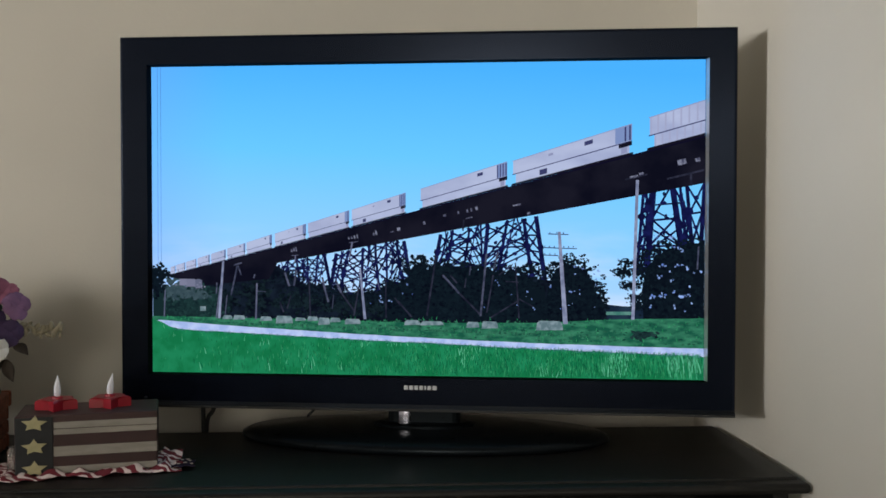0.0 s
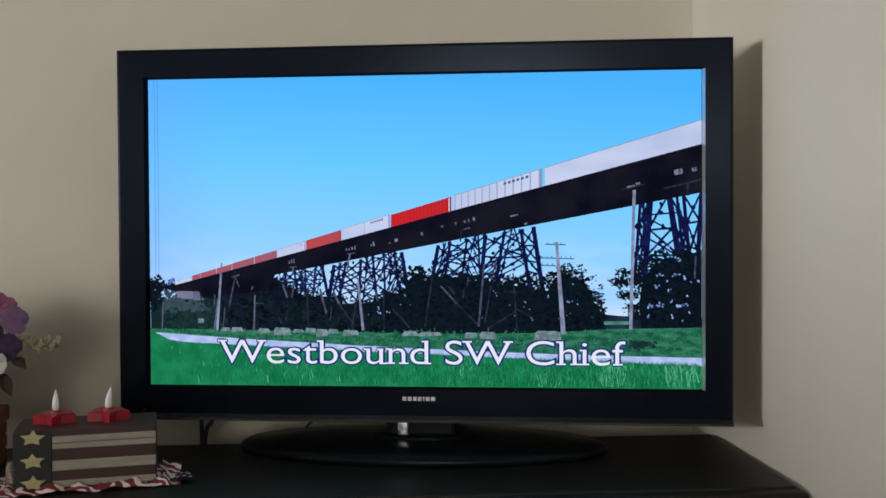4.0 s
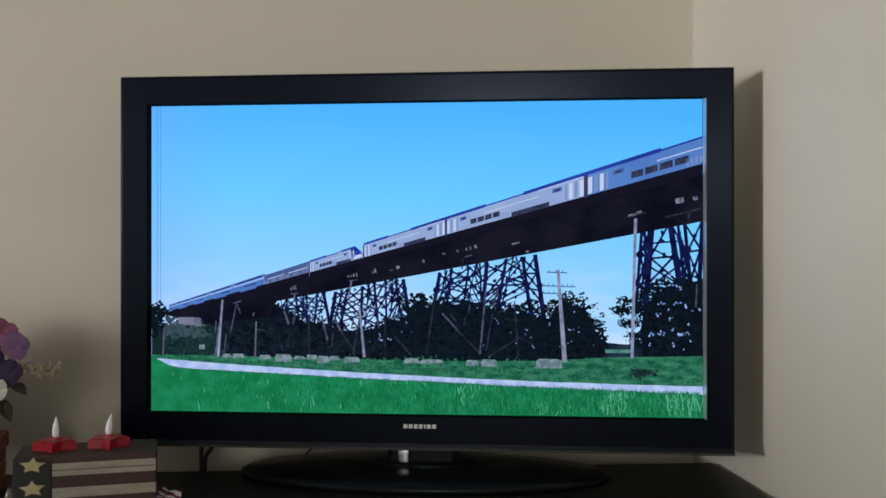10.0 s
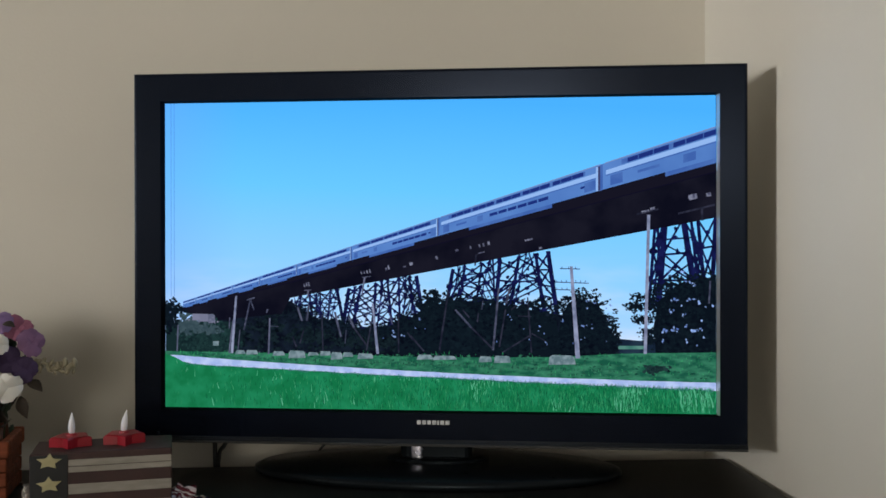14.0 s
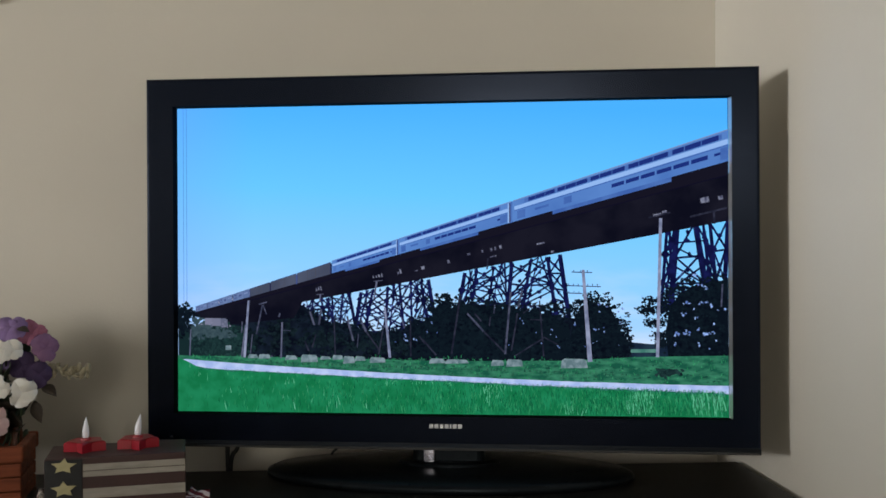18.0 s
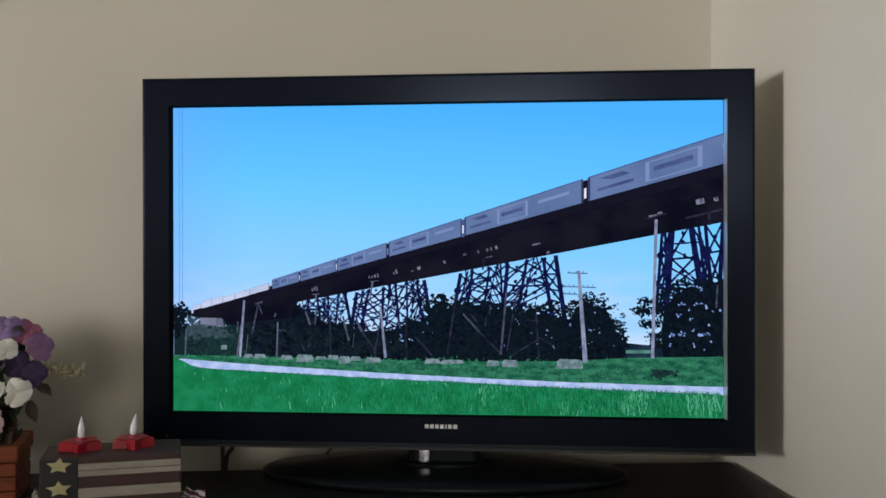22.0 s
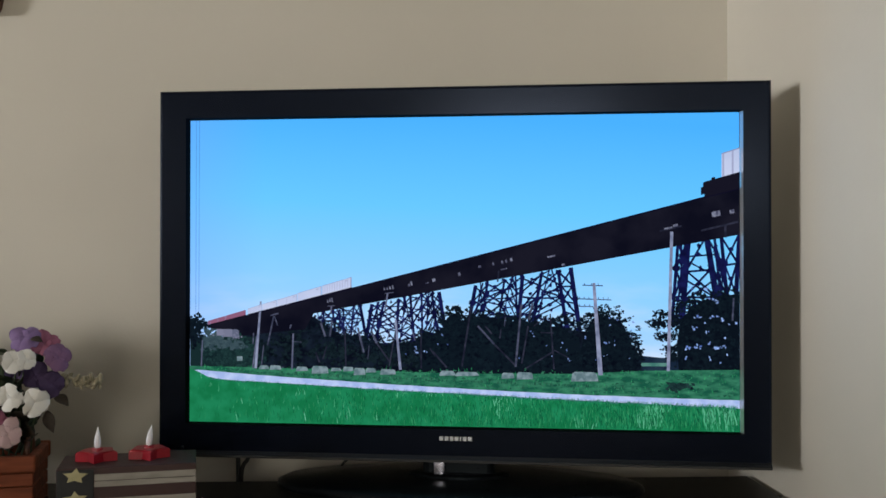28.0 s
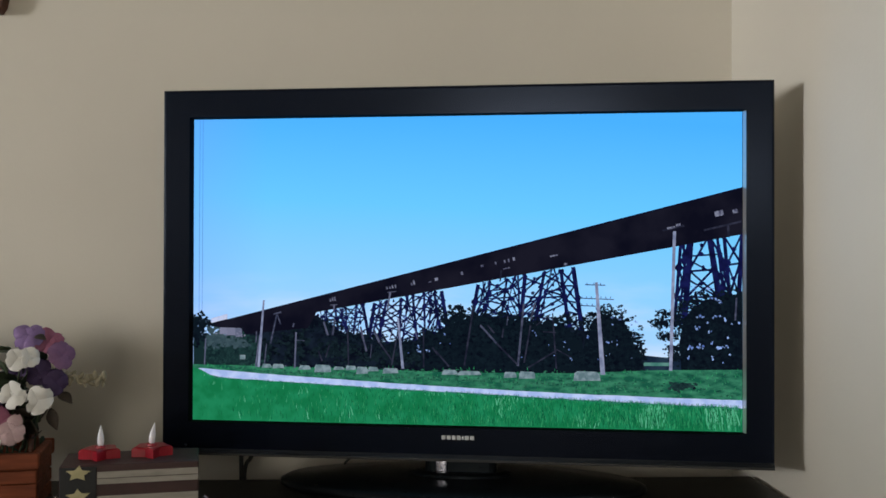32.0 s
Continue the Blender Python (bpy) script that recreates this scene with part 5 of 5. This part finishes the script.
def printed_cloth():
    """Crimson cotton with a pale leafy print."""
    m = bpy.data.materials.new("crimson_print")
    m.use_nodes = True
    n, l = m.node_tree.nodes, m.node_tree.links
    s = n["Principled BSDF"]
    co, w = n.new("ShaderNodeTexCoord"), n.new("ShaderNodeTexWave")
    w.inputs["Scale"].default_value, w.inputs["Distortion"].default_value = 24, 9
    w.inputs["Detail"].default_value, w.inputs["Detail Scale"].default_value = 1.2, 1.6
    w.bands_direction = "DIAGONAL"
    l.new(co.outputs["Object"], w.inputs["Vector"])
    ramp = n.new("ShaderNodeValToRGB")
    ramp.color_ramp.elements[0].position, ramp.color_ramp.elements[1].position = 0.56, 0.64
    ramp.color_ramp.elements[0].color, ramp.color_ramp.elements[1].color = (0.17, 0.018, 0.032, 1), (0.78, 0.66, 0.66, 1)
    l.new(w.outputs["Fac"], ramp.inputs["Fac"])
    l.new(ramp.outputs["Color"], s.inputs["Base Color"])
    s.inputs["Roughness"].default_value = 0.9
    fine, b = n.new("ShaderNodeTexNoise"), n.new("ShaderNodeBump")
    fine.inputs["Scale"].default_value = 700
    b.inputs["Strength"].default_value, b.inputs["Distance"].default_value = 0.4, 0.001
    l.new(fine.outputs["Fac"], b.inputs["Height"])
    l.new(b.outputs["Normal"], s.inputs["Normal"])
    return m


def sheet(x0, x1, y0, y1, nx, ny, height, edge):
    """A thin rumpled sheet with thickness; height(x, y) is its lift."""
    bm = bmesh.new()
    rows = []
    for j in range(ny + 1):
        row = []
        for i in range(nx + 1):
            fx, fy = i / nx, j / ny
            x, y = x0 + (x1 - x0) * fx, y0 + (y1 - y0) * fy
            x += edge * noise.noise((fy * 6, fx * 2, 1.7))
            y += edge * noise.noise((fx * 9, fy * 2, 5.1))
            row.append((x, y, height(x, y)))
        rows.append(row)
    top = [[bm.verts.new((x, y, z + 0.0012)) for x, y, z in r] for r in rows]
    low = [[bm.verts.new((x, y, z)) for x, y, z in r] for r in rows]
    for j in range(ny):
        for i in range(nx):
            bm.faces.new((top[j][i], top[j][i + 1], top[j + 1][i + 1], top[j + 1][i]))
            bm.faces.new((low[j][i], low[j + 1][i], low[j + 1][i + 1], low[j][i + 1]))
    for i in range(nx):
        bm.faces.new((low[0][i], low[0][i + 1], top[0][i + 1], top[0][i]))
        bm.faces.new((top[ny][i], top[ny][i + 1], low[ny][i + 1], low[ny][i]))
    for j in range(ny):
        bm.faces.new((top[j][0], top[j + 1][0], low[j + 1][0], low[j][0]))
        bm.faces.new((low[j][nx], low[j + 1][nx], top[j + 1][nx], top[j][nx]))
    return bm


def build_cloth():
    t = thing("printed_cloth", pose(-0.598, -0.178, DRESSER_TOP, 0, 0, 11.8), "crumpled crimson and white printed cloth under the block", "cloth")

    def lift(x, y):
        out = max(0.0, -y, x - 0.2, -x)
        return 0.0005 + min(out / 0.007, 1) * (0.0085 + 0.006 * noise.noise((x * 60, y * 60, 0.3)) + 0.003 * math.sin(x * 160)) * (1 if out < 0.012 else max(0.25, 1 - (out - 0.012) / 0.012))

    part("sheet", sheet(-0.085, 0.232, -0.021, 0.10, 90, 30, lift, 0.010), printed_cloth(), t, "crimson cotton with a pale leafy print", True)

    def fold(x, y):
        return 0.006 + 0.010 * math.exp(-((y - 0.055) / 0.02) ** 2) + 0.003 * noise.noise((x * 90, y * 90, 2.2))

    part("folded_corner", sheet(0.198, 0.234, 0.008, 0.083, 16, 26, fold, 0.008), printed_cloth(), t, "folded corner", True)

    def low(x, y):
        return 0.0055 + 0.0035 * noise.noise((x * 80, y * 80, 4.2))

    part("navy_corner", sheet(0.198, 0.252, -0.010, 0.034, 20, 16, low, 0.008), M["cloth_navy"], t, "navy corner with white spots", True)
    rng = random.Random(3)
    for x, y in ((0.206, 0.000), (0.216, 0.008), (0.228, 0.000), (0.238, 0.008), (0.247, 0.001), (0.208, 0.017), (0.222, 0.020), (0.234, 0.020), (0.245, 0.017), (0.214, 0.028), (0.229, 0.029), (0.242, 0.027)):
        bm = prism([(0.0026 * rng.uniform(0.7, 1.3) * math.cos(a), 0.0024 * rng.uniform(0.7, 1.3) * math.sin(a)) for a in (0.785 * k for k in range(8))], 0, 0.0006)
        part("white_spot", bm, M["cloth_white"], t, "white printed spot").location = (x, y, low(x, y) + 0.0026)


build_cloth()
build_block()
build_candle(BLOCK @ pose(0.053, 0.058, 0.087), -94, 0.0006)
build_candle(BLOCK @ pose(0.129, 0.060, 0.087), -84, 0.0065)


# ---- the flower arrangement ----
def petal(length, width, cup, curl, seed, n=8):
    """A thin cupped petal that grows along +z from the origin and opens towards +y."""
    bm = bmesh.new()
    rows = []
    for j in range(n + 1):
        f = j / n
        w = width * (0.45 + 0.55 * math.sin(math.pi * min(0.55 * f + 0.02, 0.5))) * math.sqrt(max(1 - max(0, (f - 0.45) / 0.57) ** 2.2, 0.04))
        row = []
        for i in range(n + 1):
            g = 2 * i / n - 1
            x = w * g * 0.5
            y = cup * (f * f) * length - 0.30 * w * (1 - g * g) + curl * length * max(0, f - 0.7) ** 1.5 * 3
            z = length * f * (1 - 0.06 * g * g)
            crease = 0.10 * length * f * noise.noise((x / length * 1.6, z / length * 1.8, seed))
            row.append(bm.verts.new((x * (1 + 0.10 * noise.noise((z / length * 3, seed, 1))), y + crease, z + 0.07 * length * f * noise.noise((g * 1.5, seed, 3)))))
        rows.append(row)
    for a, b in zip(rows, rows[1:]):
        for i in range(n):
            bm.faces.new((a[i], a[i + 1], b[i + 1], b[i]))
    made = bmesh.ops.extrude_face_region(bm, geom=bm.faces[:])
    for v in made["geom"]:
        if isinstance(v, bmesh.types.BMVert):
            v.co.y += 0.0006
    bmesh.ops.recalc_face_normals(bm, faces=bm.faces[:])
    return bm


ARRANGE = Vector((-0.70, -0.01, 0.826))
arrangement = thing("flower_arrangement", pose(-0.683, -0.038, DRESSER_TOP), "silk flowers in a brown wooden planter on the dresser", "flowers")


def facing(at, way, turn=0.0):
    """A pose in the arrangement whose z looks along way."""
    q = Vector(way).to_track_quat("Z", "Y").to_matrix().to_4x4()
    return Matrix.Translation(Vector(at) - ARRANGE) @ q @ Matrix.Rotation(turn, 4, "Z")


def flower(at, way, r, mat, label, seed, layers=None, inner=None):
    rng = random.Random(seed)
    layers = layers or (((3, 1.08, 0.44), (2, 0.80, 0.14)) if "white" in label else ((4, 1.05, 0.72), (3, 0.78, 0.36)))
    r *= 0.84
    heart = part("flower", lathe([(r * 0.10, 0), (r * 0.20, r * 0.18), (r * 0.17, r * 0.42), (r * 0.05, r * 0.52)], 10), inner or mat, arrangement, label, True)
    heart.matrix_basis = facing(at, way, rng.uniform(0, 6))
    for k, (count, size, open_) in enumerate(layers):
        for i in range(count):
            a = 2 * math.pi * (i + 0.5 * k) / count + rng.uniform(-0.25, 0.25)
            bm = petal(r * size * rng.uniform(0.9, 1.12), r * size * rng.uniform(1.45, 1.95), open_ * rng.uniform(0.7, 1.2), 0.25 * open_, rng.uniform(0, 90))
            p = part("petal", bm, mat, heart, "", True)
            p.matrix_basis = Matrix.Rotation(a, 4, "Z") @ Matrix.Translation((0, r * 0.10, -r * 0.05)) @ Matrix.Rotation(-open_ * rng.uniform(0.55, 0.95), 4, "X")


def leaf_part(at, way, length, width, mat, label, turn=0.0):
    bm = bmesh.new()
    n = 8
    rows = []
    for j in range(n + 1):
        f = j / n
        w = width * math.sin(math.pi * (0.04 + 0.94 * f)) * (1.15 - 0.4 * f)
        z = length * f
        droop = -0.22 * length * f * f
        rows.append([bm.verts.new((-w / 2, droop + 0.12 * w, z)), bm.verts.new((0, droop, z)), bm.verts.new((w / 2, droop + 0.12 * w, z))])
    for a, b in zip(rows, rows[1:]):
        for i in range(2):
            bm.faces.new((a[i], a[i + 1], b[i + 1], b[i]))
    made = bmesh.ops.extrude_face_region(bm, geom=bm.faces[:])
    for v in made["geom"]:
        if isinstance(v, bmesh.types.BMVert):
            v.co.y += 0.0007
    bmesh.ops.recalc_face_normals(bm, faces=bm.faces[:])
    part("leaf", bm, mat, arrangement, label, True).matrix_basis = facing(at, way, turn)


def build_planter():
    turn = Matrix.Translation(Vector((-0.678, -0.076, 0.826)) - ARRANGE) @ Matrix.Rotation(radians(10), 4, "Z")
    # the unseen length is added, to carry flowers that shade the wall
    w, d, h, t = 0.66, 0.13, 0.097, 0.009

    def board(name, bm, mat, label=""):
        part(name, bm, mat, arrangement, label).matrix_basis = turn

    z = 0.006
    for k, hk in enumerate((0.020, 0.021, 0.020)):
        board("front_board", boxed(-w, 0.0, 0, t, z, z + hk, 0.0018), M["wood"], "orange-brown wooden board")
        board("rear_board", boxed(-w, 0.0, d - t, d, z, z + hk, 0.0018), M["wood"])
        board("side_board", boxed(-t, -0.0005, t + 0.0005, d - t - 0.0005, z + 0.0006, z + hk - 0.0006, 0.0018), M["wood"])
        board("side_board", boxed(-w + 0.0005, -w + t, t + 0.0005, d - t - 0.0005, z + 0.0006, z + hk - 0.0006, 0.0018), M["wood"])
        z += hk + 0.0015
    board("rim_board", boxed(-w - 0.004, 0.004, -0.004, t + 0.001, z, h, 0.003), M["wood"], "thicker orange-brown rim board")
    board("rim_board", boxed(-w - 0.004, 0.004, d - t - 0.001, d + 0.004, z, h, 0.003), M["wood"])
    for x0, x1 in ((-t - 0.001, 0.0035), (-w - 0.0035, -w + t + 0.001)):
        board("rim_board", boxed(x0, x1, t + 0.0015, d - t - 0.0015, z + 0.0005, h - 0.0005, 0.003), M["wood"])
    for x in (-w + t + 0.001, -t - 0.013):
        board("corner_post", boxed(x, x + 0.012, t + 0.0005, t + 0.0125, 0, h - 0.004, 0.001), M["wood_dark"])
    board("foot_rail", boxed(-w - 0.002, 0.002, -0.002, t, 0.0, 0.0055, 0.001), M["wood_dark"], "dark foot rail")
    board("foot_rail", boxed(-w - 0.002, 0.002, d - t, d + 0.002, 0.0, 0.0055, 0.001), M["wood_dark"])
    bm = bmesh.new()
    pts = []
    for i in range(15):
        a = math.pi * i / 14
        pts.append((-0.018, d - 0.03 - 0.028 * (1 - math.cos(a)), h - 0.03 + 0.055 * math.sin(a)))
    tube(bm, pts, 0.0045)
    board("handle", bm, M["wood_dark"], "bent brown handle")
    bm = bmesh.new()
    box(bm, -w + t, -t, t, d - t, 0.02, h - 0.02)
    board("filling", bm, M["moss"], "dry brown moss")


def build_flowers():
    cam_way = (0.36, -0.92, 0.12)
    flower((-0.705, -0.036, 1.098), (0.15, -0.75, 0.60), 0.0225, M["petal_lilac"], "lilac silk flower", 1)
    flower((-0.718, -0.052, 1.066), cam_way, 0.0208, M["petal_white"], "white silk rose", 2)
    flower((-0.702, -0.048, 1.068), (0.55, -0.80, 0.2), 0.0190, M["petal_white"], "white silk rose", 3)
    flower((-0.719, -0.060, 1.010), (0.15, -0.95, 0.1), 0.0255, M["petal_white"], "white silk rose", 4)
    flower((-0.688, -0.050, 1.003), (0.45, -0.88, -0.05), 0.0262, M["petal_white"], "white silk rose", 5)
    flower((-0.662, -0.020, 1.068), (0.55, -0.70, 0.35), 0.0215, M["petal_mauve"], "mauve silk flower", 6)
    flower((-0.682, -0.012, 1.085), (0.20, -0.70, 0.45), 0.022, M["petal_pink"], "dusty pink silk flower", 7)
    flower((-0.668, -0.026, 1.028), (0.45, -0.85, 0.05), 0.0215, M["petal_purple"], "deep purple silk flower", 8)
    flower((-0.694, -0.022, 1.040), (0.2, -0.9, 0.1), 0.0225, M["petal_purple"], "deep purple silk flower", 9)
    flower((-0.742, -0.062, 0.962), (0.1, -0.9, 0.25), 0.026, M["petal_pink"], "dusty pink silk flower", 10)
    flower((-0.718, -0.070, 0.956), (0.35, -0.9, 0.15), 0.020, M["petal_blush"], "blush silk flower", 11)
    flower((-0.742, -0.076, 0.940), (0.0, -0.9, 0.3), 0.016, M["petal_white"], "small white silk rose", 12)
    flower((-0.775, -0.040, 1.020), (-0.3, -0.9, 0.1), 0.030, M["petal_white"], "white silk rose", 14)
    flower((-0.770, -0.060, 0.975), (-0.2, -0.9, 0.2), 0.030, M["petal_lilac"], "lilac silk flower", 15)
    flower((-0.735, 0.030, 1.045), (-0.1, -0.6, 0.7), 0.030, M["petal_purple"], "deep purple silk flower", 16)
    # unseen flowers and leaves towards the planter's other end, added to shade the wall
    rest = random.Random(21)
    kinds = (("petal_white", "white silk rose"), ("petal_lilac", "lilac silk flower"), ("petal_purple", "deep purple silk flower"), ("petal_pink", "dusty pink silk flower"), ("petal_white", "white silk rose"))
    for k in range(77):
        x, z = -0.80 - 0.56 * (k % 11) / 10 + rest.uniform(-0.02, 0.02), 0.935 + 0.024 * (k // 11) + rest.uniform(-0.012, 0.02)
        z = min(z, 1.005 + max(0.0, -0.84 - x) * 0.7)
        mat, label = kinds[rest.randrange(5)]
        flower((x, 0.030 + rest.uniform(-0.06, 0.075), z), (rest.uniform(-0.5, 0.4), -0.9, rest.uniform(0, 0.5)), rest.uniform(0.034, 0.045), M[mat], label, 30 + k)
    for k in range(14):
        x, z = -0.80 - 0.38 * k / 13, 0.95 + rest.uniform(0, 0.11)
        leaf_part((x, 0.01, z), (rest.uniform(-0.7, 0.7), -0.5, rest.uniform(-0.3, 0.6)), 0.06, 0.034, M["leaf"], "dark silk leaf", rest.uniform(0, 3))
    # leaves
    for at, way, ln, wd, mat, turn in (((-0.664, -0.022, 1.008), (0.75, -0.35, -0.30), 0.030, 0.021, "leaf_brown", 0.4), ((-0.673, -0.030, 0.985), (0.30, -0.35, -0.85), 0.036, 0.021, "leaf_brown", 0.8), ((-0.73, -0.03, 1.075), (-0.75, -0.3, 0.25), 0.055, 0.034, "leaf", 0.2), ((-0.71, -0.03, 1.030), (0.1, -0.7, 0.3), 0.05, 0.026, "leaf", 1.2), ((-0.735, -0.035, 1.030), (-0.5, -0.7, -0.1), 0.055, 0.028, "leaf", 2.0), ((-0.70, -0.025, 1.012), (0.4, -0.8, -0.3), 0.04, 0.022, "leaf", 2.6), ((-0.745, -0.03, 1.005), (-0.7, -0.6, -0.2), 0.05, 0.028, "leaf", 0.7), ((-0.694, -0.044, 1.101), (0.85, -0.30, -0.05), 0.021, 0.016, "leaf_brown", 0.4), ((-0.72, -0.01, 0.96), (0.5, -0.75, -0.2), 0.045, 0.026, "leaf_brown", 1.4), ((-0.70, 0.0, 1.05), (0.2, -0.6, 0.6), 0.05, 0.022, "leaf", 0.1), ((-0.75, 0.0, 0.95), (-0.4, -0.7, 0.1), 0.05, 0.03, "leaf", 0.4), ((-0.71, 0.0, 0.935), (0.2, -0.7, 0.2), 0.04, 0.03, "leaf_brown", 0.4)):
        leaf_part(at, way, ln, wd, M[mat], "dark silk leaf", turn)
    # leaves that fill the bunch; the unseen far ones are added to shade the wall
    fill = random.Random(77)
    for k in range(380):
        x = -0.700 - 0.68 * (k / 380)
        y = -0.005 + fill.uniform(-0.035, 0.035) + (fill.uniform(0, 0.12) if x < -0.74 else 0)
        z = 0.915 + 0.160 * fill.random() * (0.8 + 0.2 * (k > 60))
        leaf_part((x + fill.uniform(-0.01, 0.006), y, z), (fill.uniform(-0.8, 0.7 if x < -0.77 else 0.05), fill.uniform(-0.7, 0.3), fill.uniform(-0.35, 0.6)), fill.uniform(0.035, 0.060), fill.uniform(0.024, 0.040), M[("leaf", "leaf", "leaf_brown")[k % 3]], "", fill.uniform(0, 6))
    # stems
    rng = random.Random(8)
    for x, y, z in ((-0.705, -0.03, 1.09), (-0.715, -0.045, 1.06), (-0.722, -0.05, 0.995), (-0.688, -0.04, 0.985), (-0.664, -0.018, 1.065), (-0.67, -0.02, 1.025), (-0.742, -0.05, 0.96), (-0.735, 0.03, 1.04), (-0.775, -0.035, 1.018)):
        foot = Vector((-0.735 + rng.uniform(-0.03, 0.03), -0.005 + rng.uniform(-0.02, 0.02), 0.826 + 0.07))
        tip = Vector((x, y, z - 0.004))
        mid = (foot + tip) / 2 + Vector((-0.006, 0.012, 0.012))
        pts = [foot * (1 - f) ** 2 + mid * 2 * f * (1 - f) + tip * f * f - ARRANGE for f in (k / 7 for k in range(8))]
        part("stem", tube(bmesh.new(), pts, 0.0016, 6), M["leaf"], arrangement, "", True)
    # a pale sprig that reaches out to the side
    pts = [Vector(p) - ARRANGE for p in ((-0.690, -0.01, 1.020), (-0.665, -0.014, 1.033), (-0.630, -0.016, 1.036), (-0.598, -0.014, 1.026))]
    sprig = part("sprig", tube(bmesh.new(), pts, 0.0010, 6), M["sprig"], arrangement, "pale green sprig with small buds")
    for k in range(30):
        f = k / 29
        c = pts[1].lerp(pts[3], f) + Vector((rng.uniform(-0.004, 0.004), rng.uniform(-0.004, 0.004), rng.uniform(-0.009, 0.010)))
        bm = bmesh.new()
        bmesh.ops.create_icosphere(bm, subdivisions=2, radius=rng.uniform(0.0026, 0.0066), matrix=Matrix.Translation(c) @ Matrix.Rotation(rng.uniform(0, 3), 4, "Y") @ Matrix.Diagonal((1.5, 1, 0.75, 1)))
        part("bud", bm, M["sprig"], sprig, "", True)


build_planter()
build_flowers()


# ---- small things ----
def on_tv(x, y, z):
    return pose(0, 0, TV_HEIGHT, 0, 0, TV_TURN) @ Vector((x, y, z))


def build_cables():
    low = DRESSER_TOP - TV_HEIGHT
    for pts, r, label in ((((-0.409, 0.085, -0.24), (-0.412, 0.098, -0.30), (-0.412, 0.102, -0.345), (-0.412, 0.104, low), (-0.41, 0.108, low - 0.15), (-0.41, 0.112, low - 0.40)), 0.0042, "black power cable hanging behind the television"),
                          (((-0.350, 0.085, -0.24), (-0.380, 0.100, -0.312), (-0.395, 0.106, -0.347), (-0.409, 0.112, low), (-0.412, 0.120, low - 0.15), (-0.412, 0.124, low - 0.40)), 0.0040, "black signal cable slanting behind the television"),
                          (((-0.185, 0.105, -0.24), (-0.196, 0.120, -0.31), (-0.212, 0.128, -0.345), (-0.230, 0.134, low), (-0.24, 0.138, low - 0.15), (-0.24, 0.142, low - 0.40)), 0.0024, "thin black cable hanging behind the television")):
        smooth = []
        p = [Vector(on_tv(*q)) for q in pts]
        for i in range(len(p) - 1):
            a, b, c, d = p[max(i - 1, 0)], p[i], p[i + 1], p[min(i + 2, len(p) - 1)]
            for k in range(5):
                f = k / 5
                smooth.append(0.5 * ((2 * b) + (c - a) * f + (2 * a - 5 * b + 4 * c - d) * f * f + (3 * b - a - 3 * c + d) * f ** 3))
        smooth.append(p[-1])
        solid("cable", tube(bmesh.new(), smooth, r), M["cable"], label, "cable", smooth=True)


def build_votive():
    m = bpy.data.materials.new("clear_glass")
    m.use_nodes = True
    s = m.node_tree.nodes["Principled BSDF"]
    s.inputs["Transmission Weight"].default_value, s.inputs["Roughness"].default_value, s.inputs["IOR"].default_value = 0.9, 0.08, 1.45
    s.inputs["Base Color"].default_value = (0.9, 0.88, 0.85, 1)
    ob = solid("glass_vial", lathe([(0.006, 0.0), (0.0065, 0.003), (0.0065, 0.030), (0.004, 0.034), (0.004, 0.038), (0.003, 0.038), (0.003, 0.033), (0.0052, 0.029), (0.0052, 0.004), (0.004, 0.003)], 20), m, "small clear glass vial beside the block", "vial", smooth=True)
    ob.location = (-0.612, -0.158, DRESSER_TOP + 0.006)


def build_wall_plaque():
    t = thing("wall_plaque", pose(-0.858, ROOM["y1"], 1.690), "tapered brown wooden wall plaque with a pale edge", "plaque")
    left = [(-0.023, 0.0), (-0.0265, 0.012), (-0.030, 0.028), (-0.038, 0.060), (-0.052, 0.100), (-0.070, 0.150), (-0.080, 0.200)]
    right = [(0.004, 0.200), (0.006, 0.140), (0.004, 0.080), (0.0, 0.035), (-0.005, 0.012), (-0.013, -0.0005)]
    part("board", upright(prism(left[::-1] + right[::-1], 0.0, 0.026, 0.004, 2)), M["wood_dark"], t, "dark brown carved wood")
    part("pale_edge", upright(prism([(x - 0.0055, z) for x, z in left[::-1]] + [(x + 0.0005, z) for x, z in left], 0.0, 0.030, 0.0012, 2)), M["trim"], t, "pale painted edge")


build_cables()
build_votive()
build_wall_plaque()


# ---- what moves ----
def motions():
    # the freight train rolls away; its first shot is cut at 1.8 s
    slow = 0.48
    rows = [(k / 10, pose((slow * k / 10 - 20.0) / GEAR, 0, 0)) for k in range(18)] + [(1.7667, pose((slow * 1.7667 - 20.0) / GEAR, 0, 0))]
    rows += [(k / 10, pose(slow * k / 10 / GEAR, 0, 0)) for k in (*range(18, 40), *range(40, 321, 5))]
    walk(freight_train, rows)
    walk(passenger_train, [(t, pose((-0.60 * t + late) / GEAR, 0, 0)) for t, late in ((0.0, 0), (6.0, 0), (12.0, 0), (18.0, 0), (22.0, 0), (25.0, 0), (26.5, 0.005), (27.5, 0.02), (28.0, 0.045), (28.5, 0.045), (30.0, 0.045), (32.0, 0.045))])
    # the title comes up on the panel and goes again
    back, front = pose(0, 0.004, -0.2225), pose(0, -0.0066, -0.2225)
    walk(caption, [(0.0, back), (2.9, back), (2.9333, front), (4.7, front), (4.7333, back), (32.0, back)])


motions()
